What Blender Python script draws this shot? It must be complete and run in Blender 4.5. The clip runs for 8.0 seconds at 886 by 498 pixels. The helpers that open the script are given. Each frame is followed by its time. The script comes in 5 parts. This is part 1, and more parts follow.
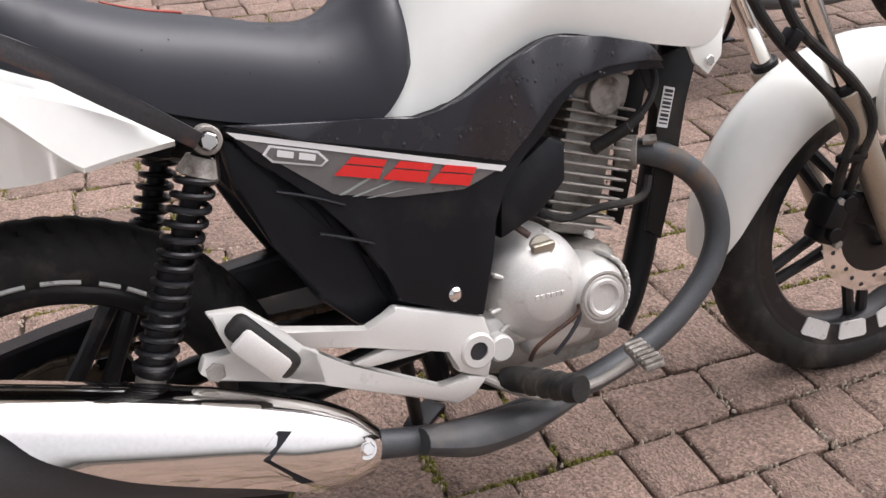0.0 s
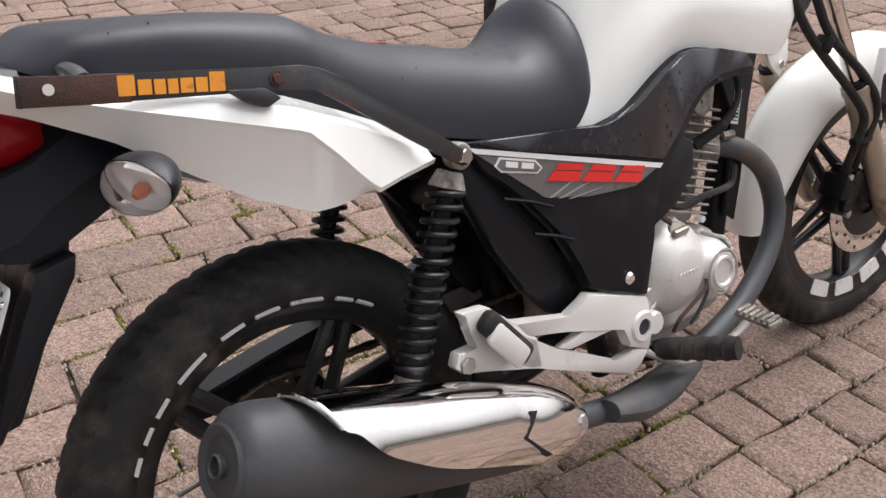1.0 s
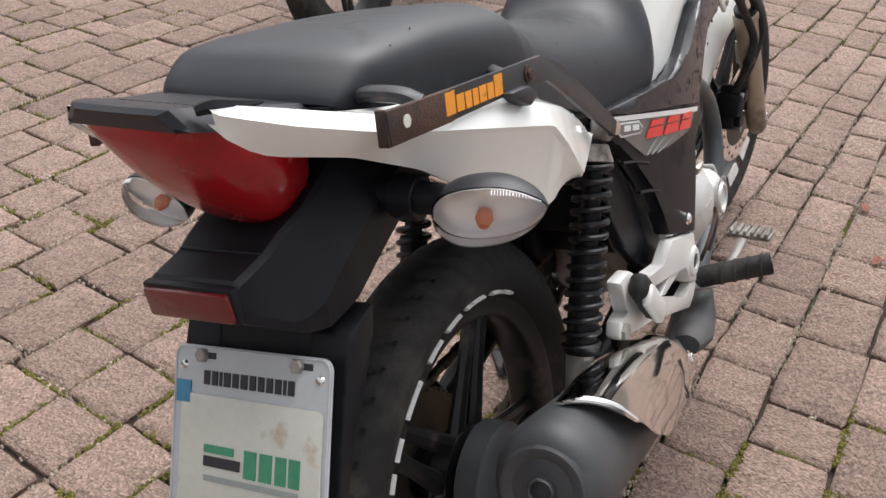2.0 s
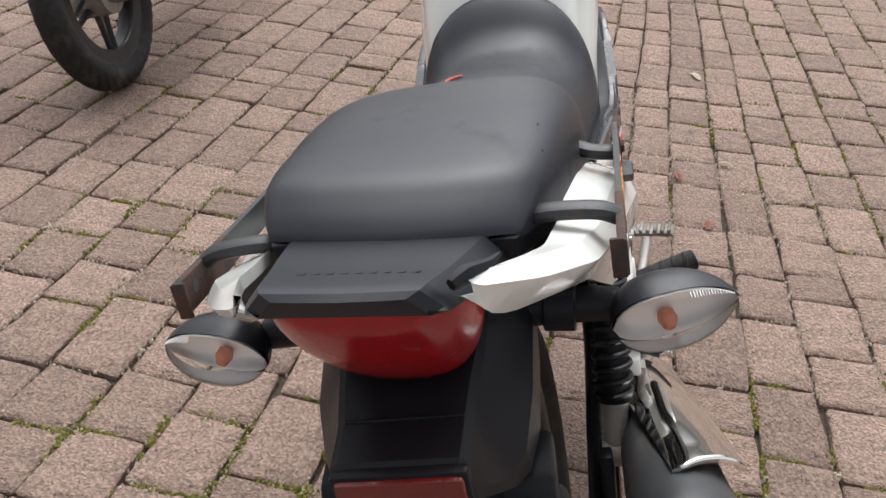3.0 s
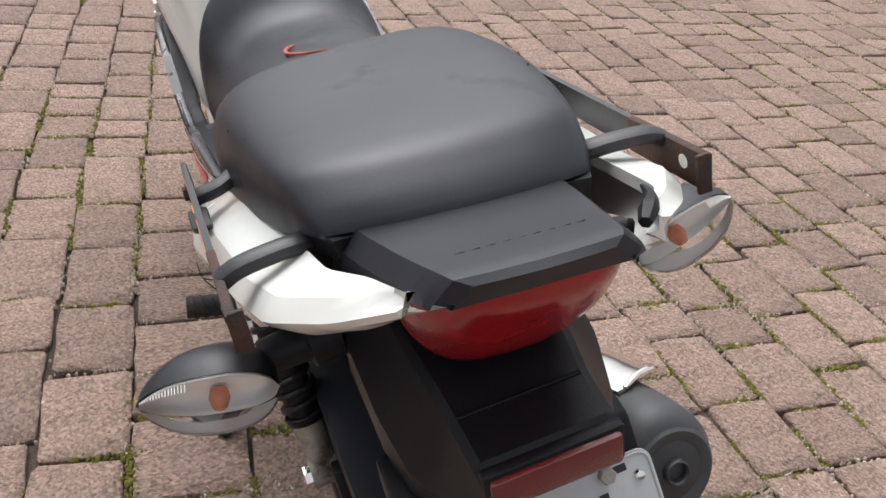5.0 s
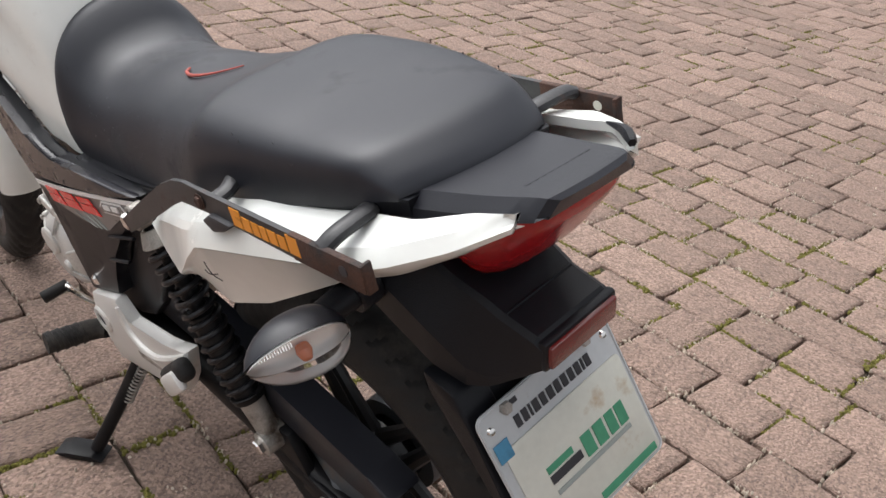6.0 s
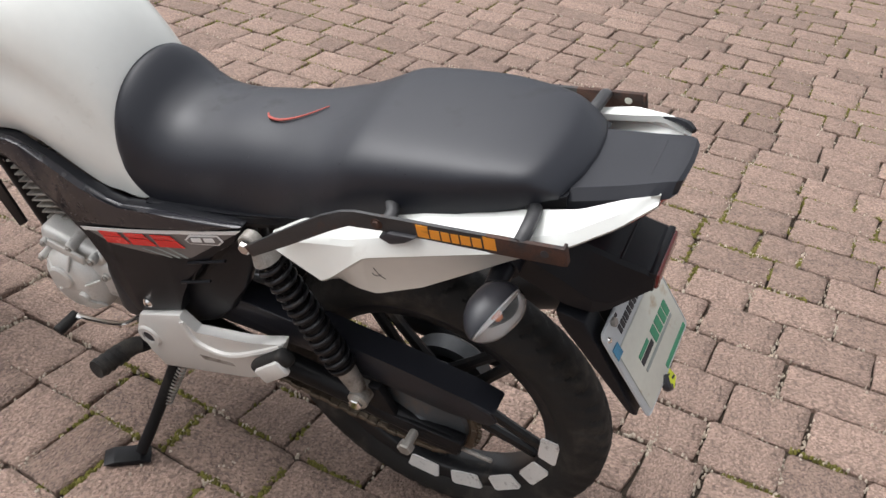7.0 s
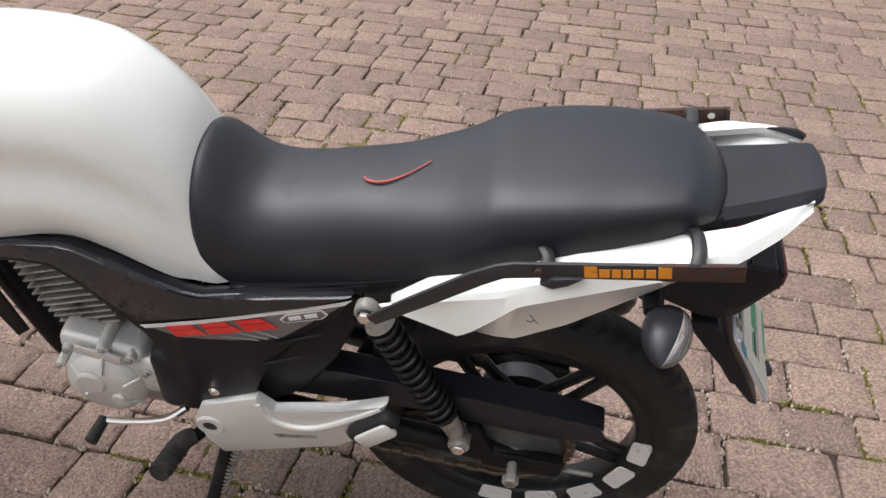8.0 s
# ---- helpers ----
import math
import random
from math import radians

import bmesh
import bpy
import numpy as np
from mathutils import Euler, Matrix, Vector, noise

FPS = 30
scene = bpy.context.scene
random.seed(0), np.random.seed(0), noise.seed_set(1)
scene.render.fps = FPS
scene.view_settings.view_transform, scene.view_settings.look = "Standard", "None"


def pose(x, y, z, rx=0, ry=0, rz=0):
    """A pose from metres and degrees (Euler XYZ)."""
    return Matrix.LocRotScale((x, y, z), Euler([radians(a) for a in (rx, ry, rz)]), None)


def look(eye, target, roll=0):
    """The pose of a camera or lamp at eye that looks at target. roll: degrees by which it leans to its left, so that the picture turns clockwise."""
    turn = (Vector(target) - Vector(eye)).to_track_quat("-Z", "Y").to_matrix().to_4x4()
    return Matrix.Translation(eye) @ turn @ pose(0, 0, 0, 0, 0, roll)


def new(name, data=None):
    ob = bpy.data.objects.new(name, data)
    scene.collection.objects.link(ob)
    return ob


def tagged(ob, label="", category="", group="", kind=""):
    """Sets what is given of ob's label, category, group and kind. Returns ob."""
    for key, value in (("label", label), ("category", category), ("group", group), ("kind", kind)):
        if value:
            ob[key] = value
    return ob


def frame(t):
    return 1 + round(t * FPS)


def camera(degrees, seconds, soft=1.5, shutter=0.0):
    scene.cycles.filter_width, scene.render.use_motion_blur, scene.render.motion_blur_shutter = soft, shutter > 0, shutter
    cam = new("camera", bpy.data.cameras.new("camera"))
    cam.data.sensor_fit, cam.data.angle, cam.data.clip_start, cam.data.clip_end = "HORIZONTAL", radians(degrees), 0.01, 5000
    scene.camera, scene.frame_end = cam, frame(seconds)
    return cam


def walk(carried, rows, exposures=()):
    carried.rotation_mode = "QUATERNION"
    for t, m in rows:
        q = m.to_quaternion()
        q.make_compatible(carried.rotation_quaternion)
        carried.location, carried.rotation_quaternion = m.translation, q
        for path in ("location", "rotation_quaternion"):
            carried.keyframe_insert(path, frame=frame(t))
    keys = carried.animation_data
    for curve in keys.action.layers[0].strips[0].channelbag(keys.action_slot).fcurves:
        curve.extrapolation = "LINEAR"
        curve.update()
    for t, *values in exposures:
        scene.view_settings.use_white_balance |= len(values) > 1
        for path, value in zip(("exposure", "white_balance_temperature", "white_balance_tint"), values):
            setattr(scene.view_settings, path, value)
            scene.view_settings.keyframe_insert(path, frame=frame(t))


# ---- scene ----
cam = camera(51.4, 8.0)
PATH = [
    (0, (0.085, -0.903, 1.113), (0.846, 0.645, 0.101), -1.8),
    (0.5, (-0.192, -0.884, 1.153), (0.751, 0.59, 0.184), -1.6),
    (1, (-0.418, -0.722, 1.168), (0.713, 0.599, 0.18), 0.1),
    (1.5, (-0.565, -0.508, 1.177), (0.731, 0.572, 0.102), 2.1),
    (1.7, (-0.673, -0.383, 1.172), (0.737, 0.545, 0.098), 2.5),
    (2.8, (-0.784, 0.132, 1.226), (0.878, 0.351, 0.135), 2.7),
    (3, (-0.717, 0.175, 1.217), (0.961, 0.289, 0.133), 3.2),
    (3.5, (-0.589, 0.187, 1.148), (1.036, 0.181, -0.017), 3.4),
    (4, (-0.646, 0.268, 1.156), (0.996, 0.211, 0.015), 4.0),
    (4.5, (-0.683, 0.399, 1.162), (0.927, -0.059, 0.068), 5.0),
    (4.7, (-0.662, 0.445, 1.152), (0.916, -0.147, 0.076), 5.5),
    (5.8, (-0.594, 0.691, 1.14), (0.673, -0.524, 0.183), 8.0),
    (6, (-0.627, 0.82, 1.185), (0.503, -0.509, 0.208), 6.8),
    (6.5, (-0.596, 1.095, 1.264), (0.329, -0.298, 0.166), 6.4),
    (7, (-0.376, 1.272, 1.366), (0.218, -0.311, 0.297), 5.4),
    (7.5, (-0.163, 1.424, 1.395), (0.194, -0.268, 0.39), 6.0),
    (8, (0.084, 1.369, 1.391), (0.231, -0.335, 0.354), 3.9),
]
walk(cam, [(t, look(eye, target, roll)) for t, eye, target, roll in PATH], exposures=[(0.0, 0.60, 6400, 16), (0.8, 0.52, 6400, 15), (1.7, 0.58, 6350, 13), (3.0, 0.50, 6300, 10), (4.7, 0.52, 6350, 11), (6.5, 0.56, 6350, 11), (8.0, 0.50, 6300, 11)])


# ---------------------------------------------------------------- light
world = bpy.data.worlds.new("overcast_sky")
scene.world = world
world.use_nodes = True
wn = world.node_tree
wn.nodes.clear()
w_out = wn.nodes.new("ShaderNodeOutputWorld")
w_bg = wn.nodes.new("ShaderNodeBackground")
w_sky = wn.nodes.new("ShaderNodeTexSky")
w_sky.sky_type = "NISHITA"
w_sky.sun_disc = False
w_sky.sun_elevation = radians(62)
w_sky.sun_rotation = radians(85)
w_sky.air_density = 1.0
w_sky.dust_density = 6.0
w_sky.ozone_density = 1.0
w_hsv = wn.nodes.new("ShaderNodeHueSaturation")
w_hsv.inputs["Saturation"].default_value = 0.12
w_bg.inputs["Strength"].default_value = 0.15
wn.links.new(w_sky.outputs[0], w_hsv.inputs["Color"])
wn.links.new(w_hsv.outputs[0], w_bg.inputs["Color"])
wn.links.new(w_bg.outputs[0], w_out.inputs["Surface"])

sun_data = bpy.data.lights.new("sun", "SUN")
sun_data.energy = 1.2
sun_data.angle = radians(75)
sun_data.color = (1.0, 0.97, 0.93)
sun = new("sun", sun_data)
sun.matrix_world = look((2.5, 0.2, 5.0), (0.2, 0.0, 0.0))


# ---------------------------------------------------------------- materials
def material(name, base, rough=0.5, metal=0.0, var=0.12, scale=8.0, fine=120.0, bump=0.1, coat=0.0,
             dirt=None, dirt_amount=0.0, dirt_scale=6.0, per_object=0.0, per_island=0.0, ior=1.45, speckle=0.0, spec=0.5):
    """Principled surface with broad and fine tone variation, relief, and optional dirt."""
    m = bpy.data.materials.new(name)
    m.use_nodes = True
    nt = m.node_tree
    b = nt.nodes["Principled BSDF"]
    b.inputs["Specular IOR Level"].default_value = spec
    b.inputs["Metallic"].default_value = metal
    b.inputs["IOR"].default_value = ior
    b.inputs["Coat Weight"].default_value = coat
    b.inputs["Coat Roughness"].default_value = 0.08
    tc = nt.nodes.new("ShaderNodeTexCoord")
    n1 = nt.nodes.new("ShaderNodeTexNoise")
    n1.inputs["Scale"].default_value = scale
    n1.inputs["Detail"].default_value = 6
    n2 = nt.nodes.new("ShaderNodeTexNoise")
    n2.inputs["Scale"].default_value = fine
    n2.inputs["Detail"].default_value = 4
    for n in (n1, n2):
        nt.links.new(tc.outputs["Object"], n.inputs["Vector"])
    add = nt.nodes.new("ShaderNodeMath")
    add.operation = "ADD"
    nt.links.new(n1.outputs["Fac"], add.inputs[0])
    nt.links.new(n2.outputs["Fac"], add.inputs[1])
    last = add
    if per_object or per_island:
        src = nt.nodes.new("ShaderNodeObjectInfo" if per_object else "ShaderNodeNewGeometry")
        out = src.outputs["Random"] if per_object else src.outputs["Random Per Island"]
        sc = nt.nodes.new("ShaderNodeMath")
        sc.operation = "MULTIPLY_ADD"
        sc.inputs[1].default_value = per_object or per_island
        nt.links.new(out, sc.inputs[0])
        nt.links.new(add.outputs[0], sc.inputs[2])
        last = sc
    ramp = nt.nodes.new("ShaderNodeMapRange")
    ramp.inputs["From Min"].default_value = 0.6
    ramp.inputs["From Max"].default_value = 1.4 + (per_object or per_island)
    ramp.inputs["To Min"].default_value = 1 - var
    ramp.inputs["To Max"].default_value = 1 + var
    nt.links.new(last.outputs[0], ramp.inputs["Value"])
    mul = nt.nodes.new("ShaderNodeMix")
    mul.data_type = "RGBA"
    mul.blend_type = "MULTIPLY"
    mul.inputs["Factor"].default_value = 1.0
    mul.inputs["A"].default_value = (*base, 1)
    comb = nt.nodes.new("ShaderNodeCombineColor")
    for k in range(3):
        nt.links.new(ramp.outputs[0], comb.inputs[k])
    nt.links.new(comb.outputs[0], mul.inputs["B"])
    col = mul.outputs["Result"]
    rmap = nt.nodes.new("ShaderNodeMapRange")
    rmap.inputs["From Min"].default_value = 0.6
    rmap.inputs["From Max"].default_value = 1.4
    rmap.inputs["To Min"].default_value = max(0.02, rough * 0.85)
    rmap.inputs["To Max"].default_value = min(1.0, rough * 1.15)
    nt.links.new(add.outputs[0], rmap.inputs["Value"])
    rough_out = rmap.outputs[0]
    if dirt is not None:
        n3 = nt.nodes.new("ShaderNodeTexNoise")
        n3.inputs["Scale"].default_value = dirt_scale
        n3.inputs["Detail"].default_value = 8
        n3.inputs["Roughness"].default_value = 0.65
        nt.links.new(tc.outputs["Object"], n3.inputs["Vector"])
        dm = nt.nodes.new("ShaderNodeMapRange")
        dm.inputs["From Min"].default_value = 0.62 - dirt_amount * 0.3
        dm.inputs["From Max"].default_value = 0.78 - dirt_amount * 0.2
        nt.links.new(n3.outputs["Fac"], dm.inputs["Value"])
        mx = nt.nodes.new("ShaderNodeMix")
        mx.data_type = "RGBA"
        mx.inputs["B"].default_value = (*dirt, 1)
        nt.links.new(dm.outputs[0], mx.inputs["Factor"])
        nt.links.new(col, mx.inputs["A"])
        col = mx.outputs["Result"]
        rx = nt.nodes.new("ShaderNodeMix")
        rx.inputs["B"].default_value = 0.85
        nt.links.new(dm.outputs[0], rx.inputs["Factor"])
        nt.links.new(rough_out, rx.inputs["A"])
        rough_out = rx.outputs["Result"]
    nt.links.new(col, b.inputs["Base Color"])
    nt.links.new(rough_out, b.inputs["Roughness"])
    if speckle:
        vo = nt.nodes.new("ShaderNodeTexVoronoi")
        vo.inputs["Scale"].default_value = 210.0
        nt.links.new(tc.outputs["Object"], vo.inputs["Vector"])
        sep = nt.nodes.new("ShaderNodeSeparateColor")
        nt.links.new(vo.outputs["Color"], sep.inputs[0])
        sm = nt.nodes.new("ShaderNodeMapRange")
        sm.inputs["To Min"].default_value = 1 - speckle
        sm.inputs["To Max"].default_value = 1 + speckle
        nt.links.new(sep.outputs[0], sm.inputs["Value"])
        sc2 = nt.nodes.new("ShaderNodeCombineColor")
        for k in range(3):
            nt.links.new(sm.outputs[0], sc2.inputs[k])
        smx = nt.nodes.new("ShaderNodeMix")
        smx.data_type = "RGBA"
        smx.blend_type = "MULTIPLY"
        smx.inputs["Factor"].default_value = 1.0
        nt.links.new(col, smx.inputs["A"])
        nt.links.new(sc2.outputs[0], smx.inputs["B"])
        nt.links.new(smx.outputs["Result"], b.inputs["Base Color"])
    if bump:
        bp = nt.nodes.new("ShaderNodeBump")
        bp.inputs["Strength"].default_value = bump
        bp.inputs["Distance"].default_value = 0.002 if bump < 0.7 else 0.006
        nt.links.new(n2.outputs["Fac"], bp.inputs["Height"])
        if speckle:
            n4 = nt.nodes.new("ShaderNodeTexNoise")
            n4.inputs["Scale"].default_value = 34.0
            n4.inputs["Detail"].default_value = 5
            nt.links.new(tc.outputs["Object"], n4.inputs["Vector"])
            bq = nt.nodes.new("ShaderNodeBump")
            bq.inputs["Strength"].default_value = 0.9
            bq.inputs["Distance"].default_value = 0.014
            nt.links.new(n4.outputs["Fac"], bq.inputs["Height"])
            nt.links.new(bq.outputs[0], bp.inputs["Normal"])
        nt.links.new(bp.outputs[0], b.inputs["Normal"])
    return m


WHITE = material("white_paint", (0.81, 0.825, 0.785), 0.20, var=0.02, scale=5, fine=60, bump=0.01, coat=0.6, dirt=(0.45, 0.42, 0.36), dirt_amount=0.02)
SEAT = material("seat_vinyl", (0.015, 0.0165, 0.0225), 0.42, spec=0.56, var=0.1, scale=6, fine=900, bump=0.08, dirt=(0.030, 0.030, 0.033), dirt_amount=0.15, dirt_scale=9)
PLASTIC = material("black_plastic", (0.0105, 0.0112, 0.0140), 0.36, spec=0.24, var=0.25, scale=7, fine=700, bump=0.15, dirt=(0.03, 0.028, 0.026), dirt_amount=0.06)
PAD = material("tail_plastic", (0.015, 0.0158, 0.0205), 0.34, spec=0.44, var=0.2, scale=9, fine=800, bump=0.12, dirt=(0.045, 0.045, 0.046), dirt_amount=0.12)
GLOSS = material("dark_glossy_plastic", (0.019, 0.019, 0.024), 0.24, spec=0.7, var=0.2, scale=9, fine=300, bump=0.03, dirt=(0.012, 0.012, 0.013), dirt_amount=0.1, dirt_scale=40)
STEEL_BLACK = material("black_painted_steel", (0.03, 0.03, 0.032), 0.4, var=0.3, scale=14, fine=300, bump=0.12, dirt=(0.13, 0.05, 0.025), dirt_amount=0.12, dirt_scale=18)
RUST = material("rusty_steel", (0.062, 0.029, 0.019), 0.75, var=0.5, scale=30, fine=400, bump=0.5, dirt=(0.03, 0.028, 0.028), dirt_amount=0.45, dirt_scale=40)
ALLOY = material("silver_painted_alloy", (0.67, 0.66, 0.63), 0.42, metal=0.2, var=0.08, scale=9, fine=500, bump=0.08, dirt=(0.42, 0.38, 0.33), dirt_amount=0.05, dirt_scale=12)
ENGINE = material("silver_engine_paint", (0.64, 0.63, 0.60), 0.45, metal=0.4, var=0.12, scale=12, fine=400, bump=0.12, dirt=(0.16, 0.13, 0.10), dirt_amount=0.2, dirt_scale=14)
FIN = material("cast_fin_metal", (0.36, 0.34, 0.31), 0.55, metal=0.5, var=0.25, scale=20, fine=500, bump=0.3, dirt=(0.08, 0.06, 0.045), dirt_amount=0.35, dirt_scale=16)
CHROME = material("chrome", (0.86, 0.84, 0.81), 0.07, metal=1.0, var=0.05, scale=6, fine=200, bump=0.0, dirt=(0.45, 0.40, 0.35), dirt_amount=0.0, dirt_scale=10)
SILVERED = material("silvered_plastic", (0.93, 0.93, 0.92), 0.22, metal=0.10, spec=1.0, var=0.04, scale=40, fine=60, bump=0.03)
FORK = material("fork_slider_metal", (0.42, 0.38, 0.31), 0.38, metal=0.7, var=0.12, scale=10, fine=300, bump=0.08, dirt=(0.16, 0.13, 0.1), dirt_amount=0.2)
EXHAUST = material("dark_exhaust_paint", (0.055, 0.057, 0.06), 0.5, var=0.25, scale=9, fine=600, bump=0.15, dirt=(0.13, 0.12, 0.105), dirt_amount=0.25, dirt_scale=7)
HEADER = material("worn_header_steel", (0.075, 0.08, 0.085), 0.5, metal=0.3, var=0.3, scale=9, fine=500, bump=0.2, dirt=(0.20, 0.13, 0.08), dirt_amount=0.14, dirt_scale=9)
RUBBER = material("tyre_rubber", (0.018, 0.0172, 0.0165), 0.68, spec=0.35, var=0.3, scale=10, fine=350, bump=0.35, dirt=(0.070, 0.062, 0.053), dirt_amount=0.36, dirt_scale=14)
RIM = material("black_wheel_paint", (0.012, 0.012, 0.013), 0.36, var=0.25, scale=12, fine=400, bump=0.08, dirt=(0.09, 0.075, 0.06), dirt_amount=0.22, dirt_scale=16)
LETTER = material("white_tyre_paint", (0.74, 0.73, 0.70), 0.6, var=0.1, scale=30, fine=400, bump=0.2, dirt=(0.2, 0.18, 0.16), dirt_amount=0.15, dirt_scale=60)
FRAME = material("black_frame_paint", (0.007, 0.007, 0.008), 0.42, spec=0.25, var=0.3, scale=12, fine=400, bump=0.1, dirt=(0.04, 0.035, 0.03), dirt_amount=0.15)
SPRING = material("black_spring_steel", (0.014, 0.014, 0.016), 0.32, metal=0.3, var=0.3, scale=20, fine=400, bump=0.05, dirt=(0.10, 0.085, 0.07), dirt_amount=0.2, dirt_scale=30)
CHAIN = material("oily_chain_steel", (0.14, 0.11, 0.08), 0.5, metal=0.7, var=0.4, scale=40, fine=500, bump=0.3)
RED_LENS = material("red_lens", (0.30, 0.007, 0.010), 0.20, spec=0.35, var=0.2, scale=14, fine=160, bump=0.04, coat=0.25, dirt=(0.25, 0.10, 0.09), dirt_amount=0.02, dirt_scale=12)
REFLECTOR = material("red_reflector", (0.13, 0.008, 0.008), 0.2, var=0.2, scale=30, fine=500, bump=0.3, coat=0.5)
ORANGE = material("amber_bulb", (0.62, 0.20, 0.10), 0.2, var=0.1)
DECAL_RED = material("red_decal", (0.72, 0.03, 0.025), 0.25, var=0.04, coat=0.4)
DECAL_WHITE = material("white_decal", (0.75, 0.75, 0.74), 0.3, var=0.03)
DECAL_GREY = material("grey_decal", (0.15, 0.14, 0.135), 0.3, var=0.08, coat=0.3)
DECAL_ORANGE = material("orange_decal", (0.80, 0.31, 0.03), 0.4, var=0.08, dirt=(0.2, 0.08, 0.03), dirt_amount=0.05, dirt_scale=60)
PLATE = material("grey_plate_enamel", (0.50, 0.52, 0.53), 0.4, var=0.06, scale=20, dirt=(0.3, 0.25, 0.2), dirt_amount=0.08, dirt_scale=25)
STICKER = material("weathered_cream_sticker", (0.62, 0.62, 0.55), 0.5, var=0.06, scale=25, dirt=(0.38, 0.24, 0.10), dirt_amount=0.12, dirt_scale=16)
GREEN_INK = material("green_ink", (0.06, 0.27, 0.15), 0.5, var=0.15, scale=40)
# near-black for print, wires and cords, and for shade painted into holes
INK_AND_HOLE_SHADE = material("ink_and_hole_shade", (0.03, 0.03, 0.035), 0.5, var=0.1)
GREY_INK = material("grey_ink", (0.30, 0.33, 0.31), 0.5, var=0.1)
BLUE_TAG = material("blue_tag", (0.06, 0.22, 0.36), 0.5, var=0.2, scale=60)
YELLOW_TAG = material("yellow_green_tag", (0.62, 0.66, 0.04), 0.5, var=0.15, scale=80)
STRAW = material("dry_red_stem", (0.42, 0.09, 0.07), 0.6, var=0.2, scale=60)
LEAF_PALE = material("pale_dry_leaf", (0.66, 0.58, 0.46), 0.7, var=0.15, scale=50)
LEAF_RED = material("reddish_dry_leaf", (0.42, 0.19, 0.13), 0.7, var=0.2, scale=50)
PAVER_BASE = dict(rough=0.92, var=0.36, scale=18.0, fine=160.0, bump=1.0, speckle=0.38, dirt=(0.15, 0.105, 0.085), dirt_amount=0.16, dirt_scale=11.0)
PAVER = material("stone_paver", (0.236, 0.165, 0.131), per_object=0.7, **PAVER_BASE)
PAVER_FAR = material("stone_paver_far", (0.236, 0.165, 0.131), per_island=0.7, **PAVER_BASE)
JOINT = material("joint_dirt", (0.060, 0.044, 0.031), 0.95, var=0.5, scale=3.0, fine=260, bump=0.9, dirt=(0.062, 0.080, 0.020), dirt_amount=0.12, dirt_scale=2.4)
MOSS = material("moss", (0.130, 0.118, 0.022), 0.95, var=0.5, scale=9.0, fine=300, bump=0.8, per_island=0.8)
GRIT = material("joint_grit", (0.48, 0.41, 0.33), 0.9, var=0.35, scale=30, fine=200, bump=0.3, per_island=0.9)

GLASS = bpy.data.materials.new("clear_lens_plastic")
GLASS.use_nodes = True
_gt = GLASS.node_tree
_gt.nodes.clear()
_go = _gt.nodes.new("ShaderNodeOutputMaterial")
_gm = _gt.nodes.new("ShaderNodeMixShader")
_gc = _gt.nodes.new("ShaderNodeBsdfTransparent")
_gc.inputs["Color"].default_value = (0.95, 0.95, 0.94, 1)
_gg = _gt.nodes.new("ShaderNodeBsdfGlossy")
_gg.inputs["Roughness"].default_value = 0.06
_gf = _gt.nodes.new("ShaderNodeFresnel")
_gf.inputs["IOR"].default_value = 1.5
_gt.links.new(_gf.outputs[0], _gm.inputs[0])
_gt.links.new(_gc.outputs[0], _gm.inputs[1])
_gt.links.new(_gg.outputs[0], _gm.inputs[2])
_gt.links.new(_gm.outputs[0], _go.inputs["Surface"])


# ---------------------------------------------------------------- mesh helpers
def finish(name, bm, mats, angle=32.0):
    bmesh.ops.recalc_face_normals(bm, faces=bm.faces)
    lim = radians(angle)
    for f in bm.faces:
        f.smooth = True
    for e in bm.edges:
        if len(e.link_faces) == 2 and e.calc_face_angle(0.0) > lim:
            e.smooth = False
    me = bpy.data.meshes.new(name)
    bm.to_mesh(me)
    bm.free()
    for m in (mats if isinstance(mats, (list, tuple)) else [mats]):
        me.materials.append(m)
    return me


def part(name, bm, mats, parent, label="", angle=32.0):
    ob = new(name, finish(name, bm, mats, angle))
    ob.parent = parent
    if label:
        ob["label"] = label
    return ob


def join(*bms):
    out = bmesh.new()
    for b in bms:
        me = bpy.data.meshes.new("tmp")
        b.to_mesh(me)
        b.free()
        out.from_mesh(me)
        bpy.data.meshes.remove(me)
    return out


def moved(bm, m):
    bmesh.ops.transform(bm, matrix=m, verts=bm.verts)
    return bm


def spline(keys, x):
    """Smooth interpolation of rows (x, a, b, ...) sorted by x."""
    xs = [k[0] for k in keys]
    if x <= xs[0]:
        return keys[0][1:]
    if x >= xs[-1]:
        return keys[-1][1:]
    i = max(j for j in range(len(xs) - 1) if xs[j] <= x)
    x0, x1 = xs[i], xs[i + 1]
    t = (x - x0) / (x1 - x0)
    res = []
    for c in range(1, len(keys[0])):
        p = [keys[min(max(j, 0), len(keys) - 1)] for j in (i - 1, i, i + 1, i + 2)]
        d0 = (p[2][c] - p[0][c]) / max(p[2][0] - p[0][0], 1e-6)
        d1 = (p[3][c] - p[1][c]) / max(p[3][0] - p[1][0], 1e-6)
        h = x1 - x0
        t2, t3 = t * t, t * t * t
        res.append((2 * t3 - 3 * t2 + 1) * p[1][c] + (t3 - 2 * t2 + t) * h * d0 + (-2 * t3 + 3 * t2) * p[2][c] + (t3 - t2) * h * d1)
    return res


def curve(points, per=8):
    """Catmull-Rom through 3D points."""
    P = [Vector(p) for p in points]
    out = []
    for i in range(len(P) - 1):
        a, b, c, d = P[max(i - 1, 0)], P[i], P[i + 1], P[min(i + 2, len(P) - 1)]
        for k in range(per):
            t = k / per
